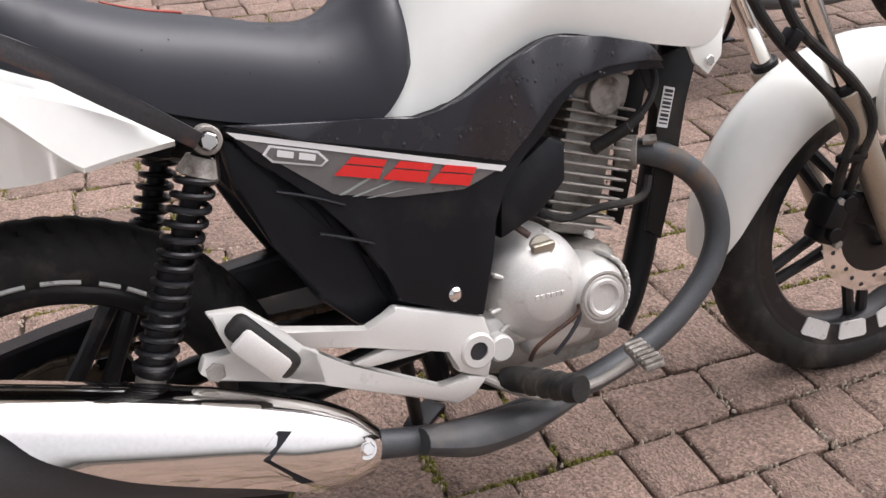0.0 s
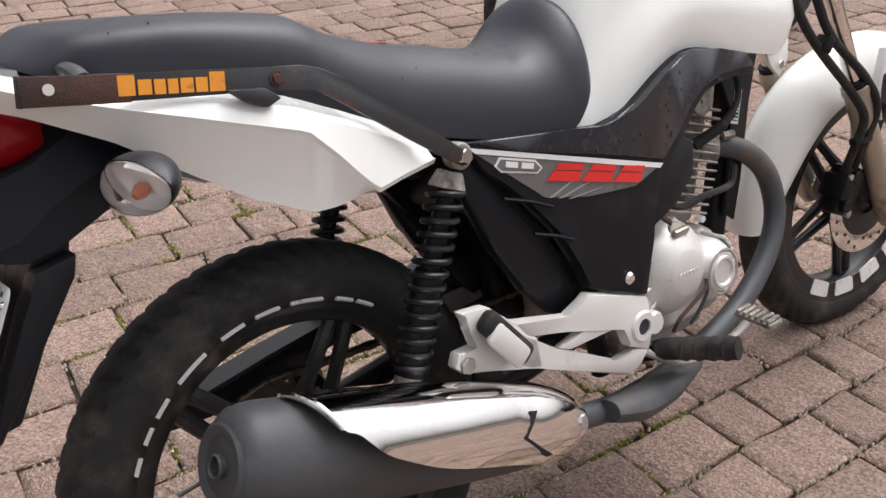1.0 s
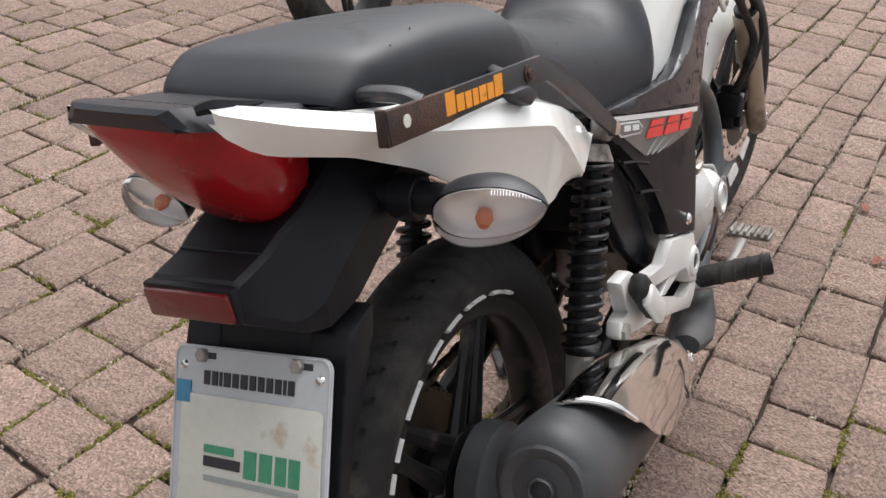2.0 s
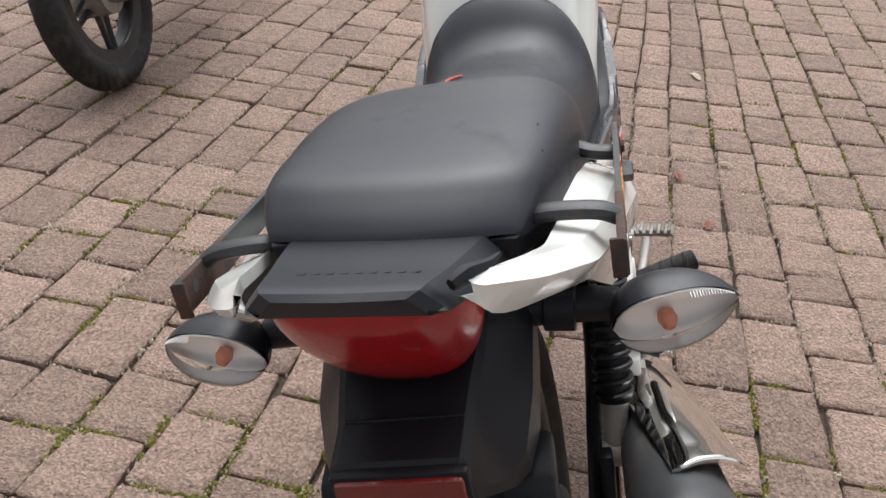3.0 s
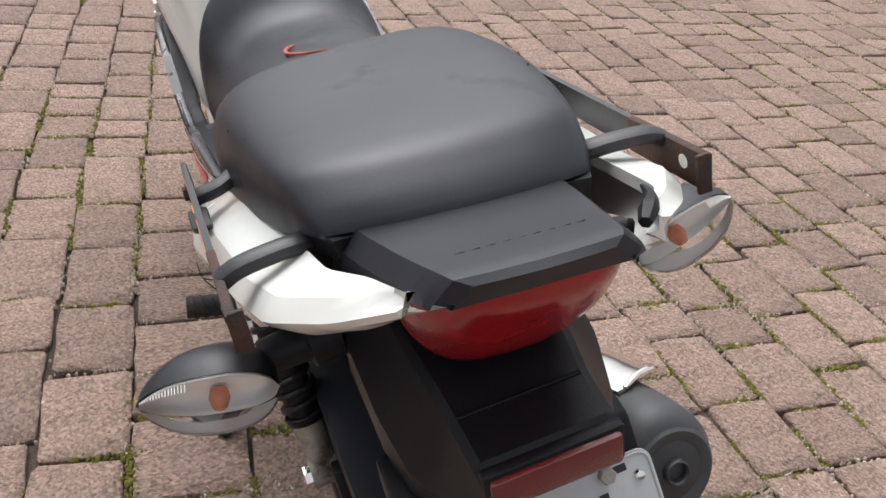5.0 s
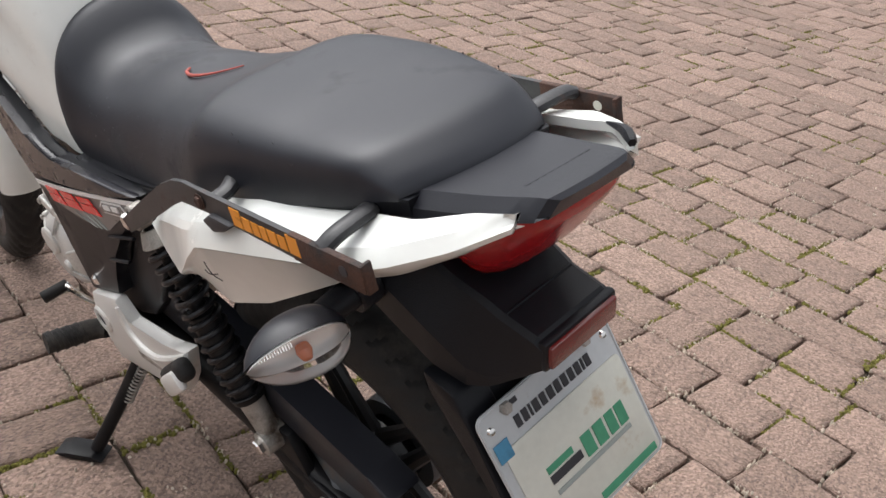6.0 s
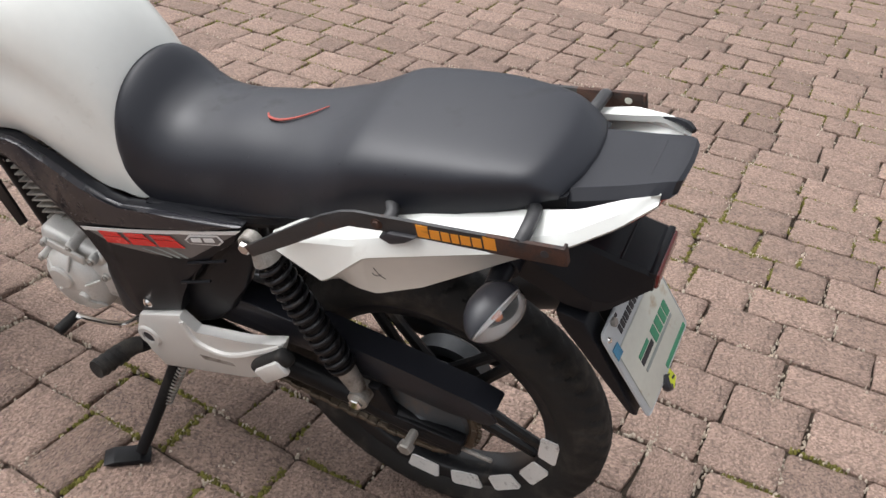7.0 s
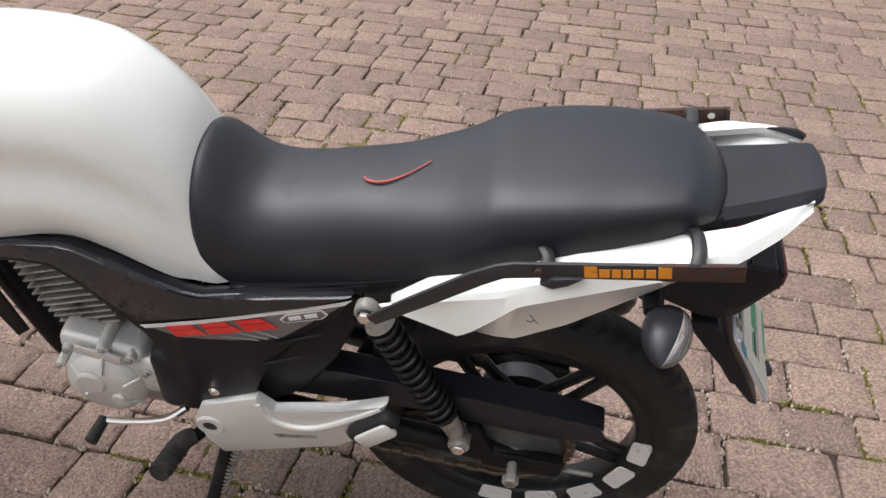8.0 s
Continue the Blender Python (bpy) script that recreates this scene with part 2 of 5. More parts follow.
            out.append(0.5 * ((2 * b) + (c - a) * t + (2 * a - 5 * b + 4 * c - d) * t * t + (3 * b - a - 3 * c + d) * t ** 3))
    out.append(P[-1])
    return out


def loft(rings, closed=True, caps=True):
    bm = bmesh.new()
    R = [[bm.verts.new(p) for p in ring] for ring in rings]
    n = len(R[0])
    for a, b in zip(R, R[1:]):
        for i in range(n if closed else n - 1):
            j = (i + 1) % n
            bm.faces.new((a[i], a[j], b[j], b[i]))
    if caps and closed:
        bm.faces.new(R[0][::-1])
        bm.faces.new(R[-1])
    return bm


def sweep(points, radius, seg=12, per=6, smooth=True, flat=1.0, close=False):
    """A round bar along points; radius may be a list, one value a point. flat squeezes it across."""
    pts = curve(points, per) if smooth else [Vector(p) for p in points]
    n = len(pts)
    rings = []
    up = Vector((0, 0, 1))
    prev = None
    for i, p in enumerate(pts):
        if close:
            t = (pts[(i + 1) % n] - pts[i - 1]).normalized()
        else:
            t = (pts[min(i + 1, n - 1)] - pts[max(i - 1, 0)]).normalized()
        if prev is None:
            ref = up if abs(t.z) < 0.9 else Vector((1, 0, 0))
            a = t.cross(ref).normalized()
        else:
            a = (prev - t * prev.dot(t)).normalized()
        prev = a
        b = t.cross(a)
        if isinstance(radius, (list, tuple)):
            u = i / (n - 1) * (len(radius) - 1)
            k = min(int(u), len(radius) - 2)
            r = radius[k] + (radius[k + 1] - radius[k]) * (u - k)
        else:
            r = radius
        rings.append([p + (a * math.cos(q) + b * math.sin(q) * flat) * r for q in (2 * math.pi * s / seg for s in range(seg))])
    if close:
        rings.append(rings[0])
    return loft(rings, caps=not close)


def slab(poly, y0, y1, bevel=0.003):
    """A plate with an (x, z) outline between two y."""
    bm = bmesh.new()
    a = [bm.verts.new((x, y0, z)) for x, z in poly]
    b = [bm.verts.new((x, y1, z)) for x, z in poly]
    n = len(poly)
    bm.faces.new(a)
    bm.faces.new(b[::-1])
    for i in range(n):
        j = (i + 1) % n
        bm.faces.new((a[i], b[i], b[j], a[j]))
    if bevel:
        bmesh.ops.bevel(bm, geom=list(bm.edges), offset=bevel, segments=2, profile=0.5, affect="EDGES")
    return bm


def block(size, m=None, bevel=0.003, seg=2):
    bm = bmesh.new()
    bmesh.ops.create_cube(bm, size=1.0)
    bmesh.ops.scale(bm, vec=size, verts=bm.verts)
    if bevel:
        bmesh.ops.bevel(bm, geom=list(bm.edges), offset=bevel, segments=seg, profile=0.5, affect="EDGES")
    return moved(bm, m) if m is not None else bm


def lathe(profile, m=None, seg=40, closed=False):
    """Turns (radius, height) round the y axis; height runs along y."""
    rings = []
    for s in range(seg + 1):
        q = 2 * math.pi * s / seg
        rings.append([(r * math.cos(q), h, r * math.sin(q)) for r, h in profile])
    bm = loft(rings, closed=closed, caps=False)
    bmesh.ops.remove_doubles(bm, verts=bm.verts, dist=1e-5)
    return moved(bm, m) if m is not None else bm


def rod(a, b, r0, r1=None, seg=16, bevel=0.0015):
    """A bevelled round bar from a to b."""
    r1 = r0 if r1 is None else r1
    a, b = Vector(a), Vector(b)
    L = (b - a).length
    e = min(bevel, r0 * 0.4, r1 * 0.4, L * 0.3)
    bm = lathe([(0, 0), (r0 - e, 0), (r0, e), (r1, L - e), (r1 - e, L), (0, L)], seg=seg)
    q = Vector((0, 1, 0)).rotation_difference((b - a).normalized()).to_matrix().to_4x4()
    return moved(bm, Matrix.Translation(a) @ q)


def hexbolt(at, axis, r=0.007, h=0.006):
    bm = lathe([(0, 0), (r, 0), (r, h * 0.8), (r * 0.85, h), (0, h)], seg=6)
    q = Vector((0, 1, 0)).rotation_difference(Vector(axis).normalized()).to_matrix().to_4x4()
    return moved(bm, Matrix.Translation(at) @ q)


def helix(a, b, R, r, turns, seg=8, flat_ends=0.0):
    a, b = Vector(a), Vector(b)
    t = (b - a).normalized()
    u = t.cross(Vector((0, 1, 0))).normalized()
    v = t.cross(u)
    n = int(turns * 18)
    pts = []
    for i in range(n + 1):
        q = 2 * math.pi * turns * i / n
        pts.append(a + (b - a) * (i / n) + (u * math.cos(q) + v * math.sin(q)) * R)
    return sweep(pts, r, seg=seg, smooth=False)


# ---------------------------------------------------------------- the motorcycle
BIKE_POSE = pose(0.0, 0.0257, 0.0, 0, 0, -1.41) @ pose(0, 0, 0, -14.13, 0, 0)
bike = new("motorcycle")
bike.matrix_world = BIKE_POSE
tagged(bike, "white commuter motorcycle with black seat leaning on its side stand", "motorcycle")


def side_y(x, left):
    """How far out the side panels stand along the bike."""
    right = [(0.26, 0.124), (0.34, 0.135), (0.55, 0.158), (0.72, 0.150), (0.95, 0.128)]
    return spline([(0.26, 0.124), (0.34, 0.132), (0.55, 0.141), (0.72, 0.135), (0.95, 0.116)] if left else right, x)[0]


def hug(bm, left, out=0.0):
    """Bends a flat plate at y = 0 on to the side panels."""
    s = 1 if left else -1
    for v in bm.verts:
        v.co.y = s * (side_y(v.co.x, left) + out + v.co.y)
    if s < 0:
        bmesh.ops.reverse_faces(bm, faces=bm.faces)
    return bm


def arch_section(x, w, zb, zt, n=3.0, seg=26, crown=0.0, yc=0.0):
    """Upper half of a rounded box section, closed below."""
    ring = []
    for k in range(seg + 1):
        q = math.pi * k / seg
        c, s = math.cos(q), math.sin(q)
        y = w * math.copysign(abs(c) ** (2 / n), c)
        z = zb + (zt - zb) * abs(s) ** (2 / n) + crown * (1 - (y / w) ** 2)
        ring.append((x, yc + y, z))
    return ring


# ---- seat
def seat_shift(x):
    """The front of the bike stands a little to its right."""
    return -0.014 * min(1.0, max(0.0, (x - 0.12) / 0.35))


def tail_tilt(x, y):
    """The tail end sits a little askew, its left side higher."""
    return 0.085 * y * min(1.0, max(0.0, (-0.04 - x) / 0.12))


SEAT_KEYS = [
    # x, half width, lower edge, top, squareness
    (-0.173, 0.089, 0.892, 0.896, 5.0), (-0.170, 0.092, 0.891, 0.9005, 5.2), (-0.160, 0.097, 0.889, 0.9085, 5.4), (-0.146, 0.102, 0.884, 0.9165, 5.6), (-0.134, 0.105, 0.879, 0.9222, 5.8), (-0.124, 0.108, 0.875, 0.9242, 5.8),
    (-0.11, 0.111, 0.870, 0.9245, 5.8), (-0.08, 0.116, 0.862, 0.923, 5.6), (0.0, 0.125, 0.836, 0.914, 5.2), (0.06, 0.129, 0.808, 0.904, 5.0),
    (0.092, 0.130, 0.794, 0.898, 4.6), (0.108, 0.130, 0.786, 0.893, 4.3), (0.125, 0.128, 0.777, 0.884, 4.0), (0.16, 0.124, 0.764, 0.866, 3.5), (0.20, 0.120, 0.748, 0.851, 3.2), (0.25, 0.114, 0.726, 0.835, 3.0),
    (0.32, 0.112, 0.704, 0.819, 2.8), (0.39, 0.115, 0.690, 0.801, 2.7), (0.44, 0.119, 0.682, 0.798, 2.6),
    (0.475, 0.122, 0.680, 0.812, 2.5), (0.50, 0.122, 0.700, 0.834, 2.4), (0.52, 0.116, 0.725, 0.848, 2.3), (0.535, 0.100, 0.752, 0.848, 2.2), (0.543, 0.07, 0.78, 0.832, 2.0)]
rings = []
for i in range(120):
    x = -0.173 + 0.716 * (i / 119) ** 1.35
    w, zb, zt, n = spline(SEAT_KEYS, x)
    bow = 0.018 * min(1.0, max(0.0, (0.0 - x) / 0.14))
    rings.append([(a - bow * (1 - min(1.0, (b / w) ** 2)), b, c + tail_tilt(a, b)) for a, b, c in arch_section(x, w, zb, zt, n, crown=0.005, yc=seat_shift(x))])
seat = part("seat", loft(rings), SEAT, bike, "dark grey vinyl two-level seat", angle=60)
band = []
for i in range(50):
    x = -0.180 + 0.657 * i / 49
    w, zb, zt, n = spline(SEAT_KEYS, x)
    band.append([(x, y, z + tail_tilt(x, y)) for y, z in ((-w * 0.97, zb - 0.014), (-w * 0.985, zb + 0.003), (w * 0.985, zb + 0.003), (w * 0.97, zb - 0.014))])
part("seat_base", loft(band), PLASTIC, seat)

# ---- tank
TANK_KEYS = [
    (0.45, 0.104, 0.690, 0.712, 2.6), (0.49, 0.116, 0.674, 0.735, 2.6), (0.515, 0.118, 0.672, 0.795, 2.5), (0.535, 0.119, 0.676, 0.862, 2.4), (0.56, 0.124, 0.681, 0.912, 2.4), (0.60, 0.130, 0.700, 0.956, 2.5),
    (0.65, 0.135, 0.723, 0.988, 2.6), (0.72, 0.139, 0.742, 1.000, 2.7), (0.80, 0.142, 0.726, 1.000, 2.8), (0.88, 0.141, 0.705, 0.992, 2.8), (0.96, 0.134, 0.690, 0.968, 2.8), (1.008, 0.124, 0.700, 0.94, 2.7), (1.03, 0.10, 0.73, 0.92, 2.6)]
rings = []
for i in range(56):
    x = 0.45 + 0.58 * i / 55
    w, zb, zt, n = spline(TANK_KEYS, x)
    ring = arch_section(x, w, zb, zt, n, seg=34, yc=-0.011)
    # a shoulder line along the flank
    out = []
    for (px, py, pz) in ring:
        h = (pz - zb) / (zt - zb)
        k = math.exp(-((h - 0.45) / 0.12) ** 2) * 0.011 * min(1, max(0, (x - 0.5) / 0.15))
        k += 0.016 * max(0.0, 1 - h / 0.16) * min(1, max(0, (x - 0.56) / 0.12))
        out.append((px, py - math.copysign(k, py) if abs(py) > 0.05 else py, pz))
    rings.append(out)
tank = part("tank", loft(rings), WHITE, bike, "glossy white fuel tank", angle=60)
for s in (-1, 1):
    tab = slab([(0.935, 0.70), (1.00, 0.71), (0.995, 0.672), (0.970, 0.648), (0.948, 0.668)], -0.004, 0.004, 0.002)
    part("mounting_tab", moved(tab, pose(0, s * 0.124, 0)), WHITE, tank)
    part("tab_bolt", hexbolt((0.972, s * 0.128, 0.668), (0, s, 0), 0.008, 0.004), CHROME, tank, "small steel bolt")

# ---- side covers
COVER = [(0.29, 0.706), (0.45, 0.685), (0.515, 0.672), (0.545, 0.676), (0.58, 0.690), (0.645, 0.721), (0.695, 0.739), (0.72, 0.741), (0.79, 0.728), (0.865, 0.708), (0.895, 0.670),
         (0.84, 0.678), (0.79, 0.683), (0.745, 0.678), (0.714, 0.658), (0.684, 0.620), (0.65, 0.60), (0.616, 0.572), (0.60, 0.53), (0.590, 0.485), (0.567, 0.407), (0.457, 0.455), (0.450, 0.497), (0.422, 0.553), (0.38, 0.607), (0.315, 0.662)]
UPPER = [(0.29, 0.7075), (0.45, 0.6865), (0.515, 0.6735), (0.545, 0.6775), (0.58, 0.6915), (0.645, 0.7225), (0.695, 0.7405), (0.72, 0.7425), (0.79, 0.7295), (0.865, 0.7095), (0.890, 0.681),
         (0.84, 0.689), (0.79, 0.694), (0.735, 0.686), (0.70, 0.663), (0.66, 0.628), (0.625, 0.600), (0.50, 0.640), (0.36, 0.680)]


def lifted(poly):
    """The left-hand panels end a little higher towards the engine."""
    return [(x, z + 0.022 * max(0.0, 1 - abs(x - 0.73) / 0.13)) if z < 0.70 and x > 0.60 else (x, z) for x, z in poly]


def gridded(poly, y0, y1, bevel=0.003, cuts=8):
    """A slab cut into strips along x so that it can bend."""
    bm = slab(poly, y0, y1, bevel)
    xs = [p[0] for p in poly]
    for k in range(1, cuts):
        x = min(xs) + (max(xs) - min(xs)) * k / cuts
        bmesh.ops.bisect_plane(bm, geom=list(bm.verts) + list(bm.edges) + list(bm.faces), plane_co=(x, 0, 0), plane_no=(1, 0, 0))
    return bm


def decal(name, poly, left, mat_, parent, out=0.0012, label="", mirror_x=None):
    bm = gridded(poly, -0.0006, 0.0006, 0, max(2, int((max(p[0] for p in poly) - min(p[0] for p in poly)) / 0.04)))
    return part(name, hug(bm, left, out), mat_, parent, label)


for left in (False, True):
    cover = part("side_cover", hug(gridded(lifted(COVER) if left else COVER, -0.024, 0.0, 0.004, 14), left), PLASTIC, bike, "matt black plastic side cover", angle=40)
    part("upper_panel", hug(gridded(lifted(UPPER) if left else UPPER, -0.008, 0.0045, 0.003, 14), left), GLOSS, cover, "dark grey glossy panel with water spots", angle=40)
    decal("grey_decal", [(0.303, 0.690), (0.612, 0.5935), (0.56, 0.579), (0.47, 0.588), (0.40, 0.606)], left, DECAL_GREY, cover)
    decal("white_stripe", [(0.292, 0.7005), (0.622, 0.5955), (0.614, 0.5905), (0.302, 0.6905)], left, DECAL_WHITE, cover, 0.0028)
    # emblem: white rounded badge with dark bars, and three slanted red blocks beside it
    decal("emblem_badge", [(0.327, 0.668), (0.336, 0.6775), (0.390, 0.6605), (0.400, 0.6475), (0.391, 0.6415), (0.336, 0.6570)], left, DECAL_WHITE, cover, 0.0026, "white badge outline")
    decal("emblem_field", [(0.3305, 0.6672), (0.3375, 0.6745), (0.3885, 0.6580), (0.396, 0.6480), (0.3900, 0.6440), (0.3380, 0.6592)], left, DECAL_GREY, cover, 0.0036)
    for x0 in (0.342, 0.366):
        zc = 0.6670 - (x0 - 0.342) * 0.32
        decal("emblem_bar", [(x0, zc - 0.004), (x0 + 0.002, zc + 0.0035), (x0 + 0.020, zc - 0.0025), (x0 + 0.018, zc - 0.0095)], left, DECAL_WHITE, cover, 0.0046)
    x0, step, slant = 0.414, 0.056, -0.285
    for k in range(3):
        xa = x0 + k * step
        z = lambda x: 0.6310 + (x - 0.414) * slant
        wdt = 0.042
        glyphs = [[(-0.009, -0.006), (0.003, 0.010), (0.039, 0.010), (0.033, -0.006)], [(0.004, 0.012), (0.011, 0.022), (0.044, 0.022), (0.040, 0.012)]]
        for g in glyphs:
            decal("red_block", [(xa + gx * 1.22, z(xa + gx * 1.22) + gz * 0.88) for gx, gz in g], left, DECAL_RED, cover, 0.0040, "slanted red lettering block")
    for k in range(3):
        xs = 0.405 + k * 0.016
        decal("grey_streak", [(xs, 0.604 - k * 0.005), (xs + 0.052, 0.623 - k * 0.014), (xs + 0.058, 0.6225 - k * 0.014), (xs + 0.006, 0.603 - k * 0.005)], left, GREY_INK, cover, 0.0024)
    for (xa, za, L) in ((0.335, 0.622, 0.075), (0.375, 0.562, 0.062)):
        rib = sweep([(xa, 0.001, za), (xa + L * 0.5, 0.0035, za - L * 0.18), (xa + L, 0.001, za - L * 0.42)], 0.0032, seg=8, flat=0.7)
        part("cover_rib", hug(rib, left), PLASTIC, cover)
    s = 1 if left else -1
    part("cover_screw", lathe([(0, 0.007), (0.006, 0.0065), (0.0095, 0.003), (0.0095, -0.004)], pose(0.530, s * side_y(0.53, left), 0.447, 0, 0, 0 if left else 180), seg=20), CHROME, cover, "shiny round-headed screw")
    part("inner_cover", hug(gridded([(0.285, 0.69), (0.38, 0.607), (0.42, 0.55), (0.455, 0.445), (0.44, 0.40), (0.40, 0.44), (0.345, 0.55), (0.28, 0.64)], -0.05, -0.028, 0.006, 6), left), PLASTIC, cover)

# drops of water on the upper panel and the seat edge
drops = bmesh.new()
rng = random.Random(5)
for k in range(70):
    x = rng.uniform(0.40, 0.80)
    z = rng.uniform(0.62, 0.72)
    top = spline([(0.40, 0.688), (0.52, 0.666), (0.58, 0.684), (0.70, 0.73), (0.80, 0.72)], x)[0]
    low = spline([(0.40, 0.668), (0.50, 0.637), (0.63, 0.595), (0.70, 0.645), (0.80, 0.683)], x)[0]
    if not low + 0.004 < z < top - 0.004:
        continue
    for left in (False, True):
        s = 1 if left else -1
        r = rng.uniform(0.0012, 0.003)
        m = Matrix.Translation((x, s * (side_y(x, left) + 0.0046), z)) @ Matrix.Diagonal((r, r * 0.35, r * rng.uniform(1, 1.8), 1))
        bmesh.ops.create_icosphere(drops, subdivisions=1, radius=1.0, matrix=m)
for k in range(54):
    x = rng.uniform(-0.10, 0.50)
    w, zb, zt, n = spline(SEAT_KEYS, x)
    q = rng.uniform(0.06, 0.30) * math.pi
    c, d = math.cos(q), math.sin(q)
    y, z = w * abs(c) ** (2 / n), zb + (zt - zb) * abs(d) ** (2 / n) + 0.005 * (1 - (abs(c) ** (2 / n)) ** 2)
    r = rng.uniform(0.0007, 0.0014)
    m = Matrix.Translation((x, rng.choice((1, 1, 1, -1)) * y + seat_shift(x), z)) @ Matrix.Diagonal((r, r * 0.6, r, 1))
    bmesh.ops.create_icosphere(drops, subdivisions=1, radius=1.0, matrix=m)
tagged(part("water_drops", drops, GLOSS, bike, "scattered water drops"), kind="stuff")

# ---- tail cowls
COWL_KEYS = [
    # x, lower edge, upper edge, outer y, inner y, inner height, crease height
    (-0.284, 0.916, 0.927, 0.080, 0.073, 0.931, 0.921), (-0.25, 0.886, 0.911, 0.111, 0.084, 0.922, 0.900), (-0.20, 0.855, 0.888, 0.142, 0.098, 0.899, 0.876), (-0.13, 0.815, 0.858, 0.154, 0.104, 0.878, 0.849), (-0.06, 0.762, 0.842, 0.161, 0.102, 0.863, 0.824),
    (-0.01, 0.725, 0.828, 0.166, 0.106, 0.852, 0.806), (0.057, 0.690, 0.803, 0.173, 0.110, 0.826, 0.782), (0.085, 0.688, 0.790, 0.173, 0.111, 0.813, 0.752), (0.114, 0.689, 0.778, 0.169, 0.114, 0.797, 0.718), (0.135, 0.692, 0.768, 0.165, 0.115, 0.786, 0.697), (0.176, 0.698, 0.746, 0.156, 0.118, 0.764, 0.701), (0.235, 0.700, 0.709, 0.140, 0.125, 0.720, 0.703)]


def straight(keys, x):
    i = max(j for j in range(len(keys) - 1) if keys[j][0] <= x + 1e-9)
    a, b = keys[i], keys[i + 1]
    t = (x - a[0]) / (b[0] - a[0])
    return [p + (q - p) * t for p, q in zip(a[1:], b[1:])]


for s in (-1, 1):
    rings = []
    for i in range(54):
        x = -0.284 + 0.519 * i / 53
        zl, zu, yo, yi, zi, zk = straight(COWL_KEYS, x)
        if s < 0:
            # this panel has sunk away from the tail piece
            f = min(1.0, max(0.0, (-0.04 - x) / 0.06))
            zl -= 0.012 * min(1.0, max(0.0, (-0.20 - x) / 0.06))
            yi, zi = yi + f * min(0.010, max(0.0, yo - 0.020 - yi)), zi - 0.007 * f
        ring = [(x, yi, zi), (x, yo - 0.012, zu + 0.003), (x, yo - 0.006, zu - 0.004), (x, yo, zk), (x, yo - 0.004, zk - 0.006), (x, max(yo - 0.024, min(yo - 0.002, 0.078)), zl), (x, max(yo - 0.034, min(yo - 0.005, 0.075)), zl + 0.003), (x, yo - 0.014, zk - 0.006), (x, yo - 0.016, zu - 0.012), (x, yi, zi - 0.010)]
        rings.append([(a, s * b, c) for a, b, c in (ring if s > 0 else ring[::-1])])
    cowl = part("tail_cowl", loft(rings), WHITE, bike, "white painted tail side panel", angle=26)
    # no slot is cut: a dark insert carries its shade as colour
    cut = slab([(-0.020, 0.842), (0.020, 0.836), (0.036, 0.822), (0.018, 0.816), (-0.002, 0.826)], -0.010, 0.006, 0.003)
    part("cowl_slot_shade", moved(cut, pose(0, s * 0.1615, 0.0)), INK_AND_HOLE_SHADE, cowl, "dark insert standing for the shaded slot in the panel")
    if s < 0:
        part("cracked_end", sweep([(-0.288, -0.062, 0.926), (-0.278, -0.070, 0.926), (-0.262, -0.081, 0.921), (-0.244, -0.086, 0.917)], [0.004, 0.006, 0.004, 0.001], seg=6), PLASTIC, cowl, "broken end showing black plastic")
    else:
        for a, b in (((0.042, 0.772), (0.030, 0.748)), ((0.045, 0.760), (0.036, 0.754))):
            part("scratch", sweep([(a[0], 0.1745, a[1]), ((a[0] + b[0]) / 2 - 0.002, 0.1735, (a[1] + b[1]) / 2), (b[0], 0.1665, b[1])], 0.0006, seg=5, per=3), INK_AND_HOLE_SHADE, cowl, "dark scratch in the paint")

# ---- tail pad and tail light
PAD_KEYS = [(-0.299, 0.050, 0.921, 0.931), (-0.295, 0.057, 0.918, 0.9335), (-0.286, 0.061, 0.915, 0.9325), (-0.245, 0.069, 0.899, 0.9185), (-0.200, 0.0765, 0.880, 0.905), (-0.160, 0.081, 0.864, 0.893)]
rings = []
for i in range(28):
    x = -0.299 + 0.139 * i / 27
    w, zb, zt = spline(PAD_KEYS, x)
    ring = [(-w - 0.004, zb), (-w - 0.002, zt - 0.013), (-w + 0.010, zt), (-w * 0.5, zt + 0.0007), (0, zt + 0.001), (w * 0.5, zt + 0.0007), (w - 0.010, zt), (w + 0.002, zt - 0.013), (w + 0.004, zb)]
    bow = 0.005 * min(1.0, max(0.0, (-0.22 - x) / 0.08))
    rings.append([(x - bow * (1 - min(1.0, (y / w) ** 2)), y + 0.003, z + tail_tilt(x, y)) for y, z in ring])
pad = part("tail_pad", loft(rings), PAD, bike, "matt black plastic tail piece", angle=25)
for k in range(9):
    y = 0.036 - k * 0.009
    part("embossed_mark", moved(block((0.0036, 0.0058, 0.0006), None, 0.0002, 1), pose(-0.262, y, 0.9242 + tail_tilt(-0.262, y), 0, 20, 0)), PAD, pad)
LIGHT_KEYS = [(-0.299, 0.034, 0.910, 0.920), (-0.294, 0.044, 0.899, 0.920), (-0.284, 0.053, 0.882, 0.917), (-0.268, 0.062, 0.856, 0.911), (-0.245, 0.067, 0.828, 0.902), (-0.222, 0.069, 0.806, 0.896), (-0.205, 0.066, 0.797, 0.890), (-0.17, 0.055, 0.797, 0.880)]
rings = []
for i in range(26):
    x = -0.299 + 0.129 * i / 25
    w, zb, zt = spline(LIGHT_KEYS, x)
    ring = []
    for k in range(21):
        q = math.pi * k / 20
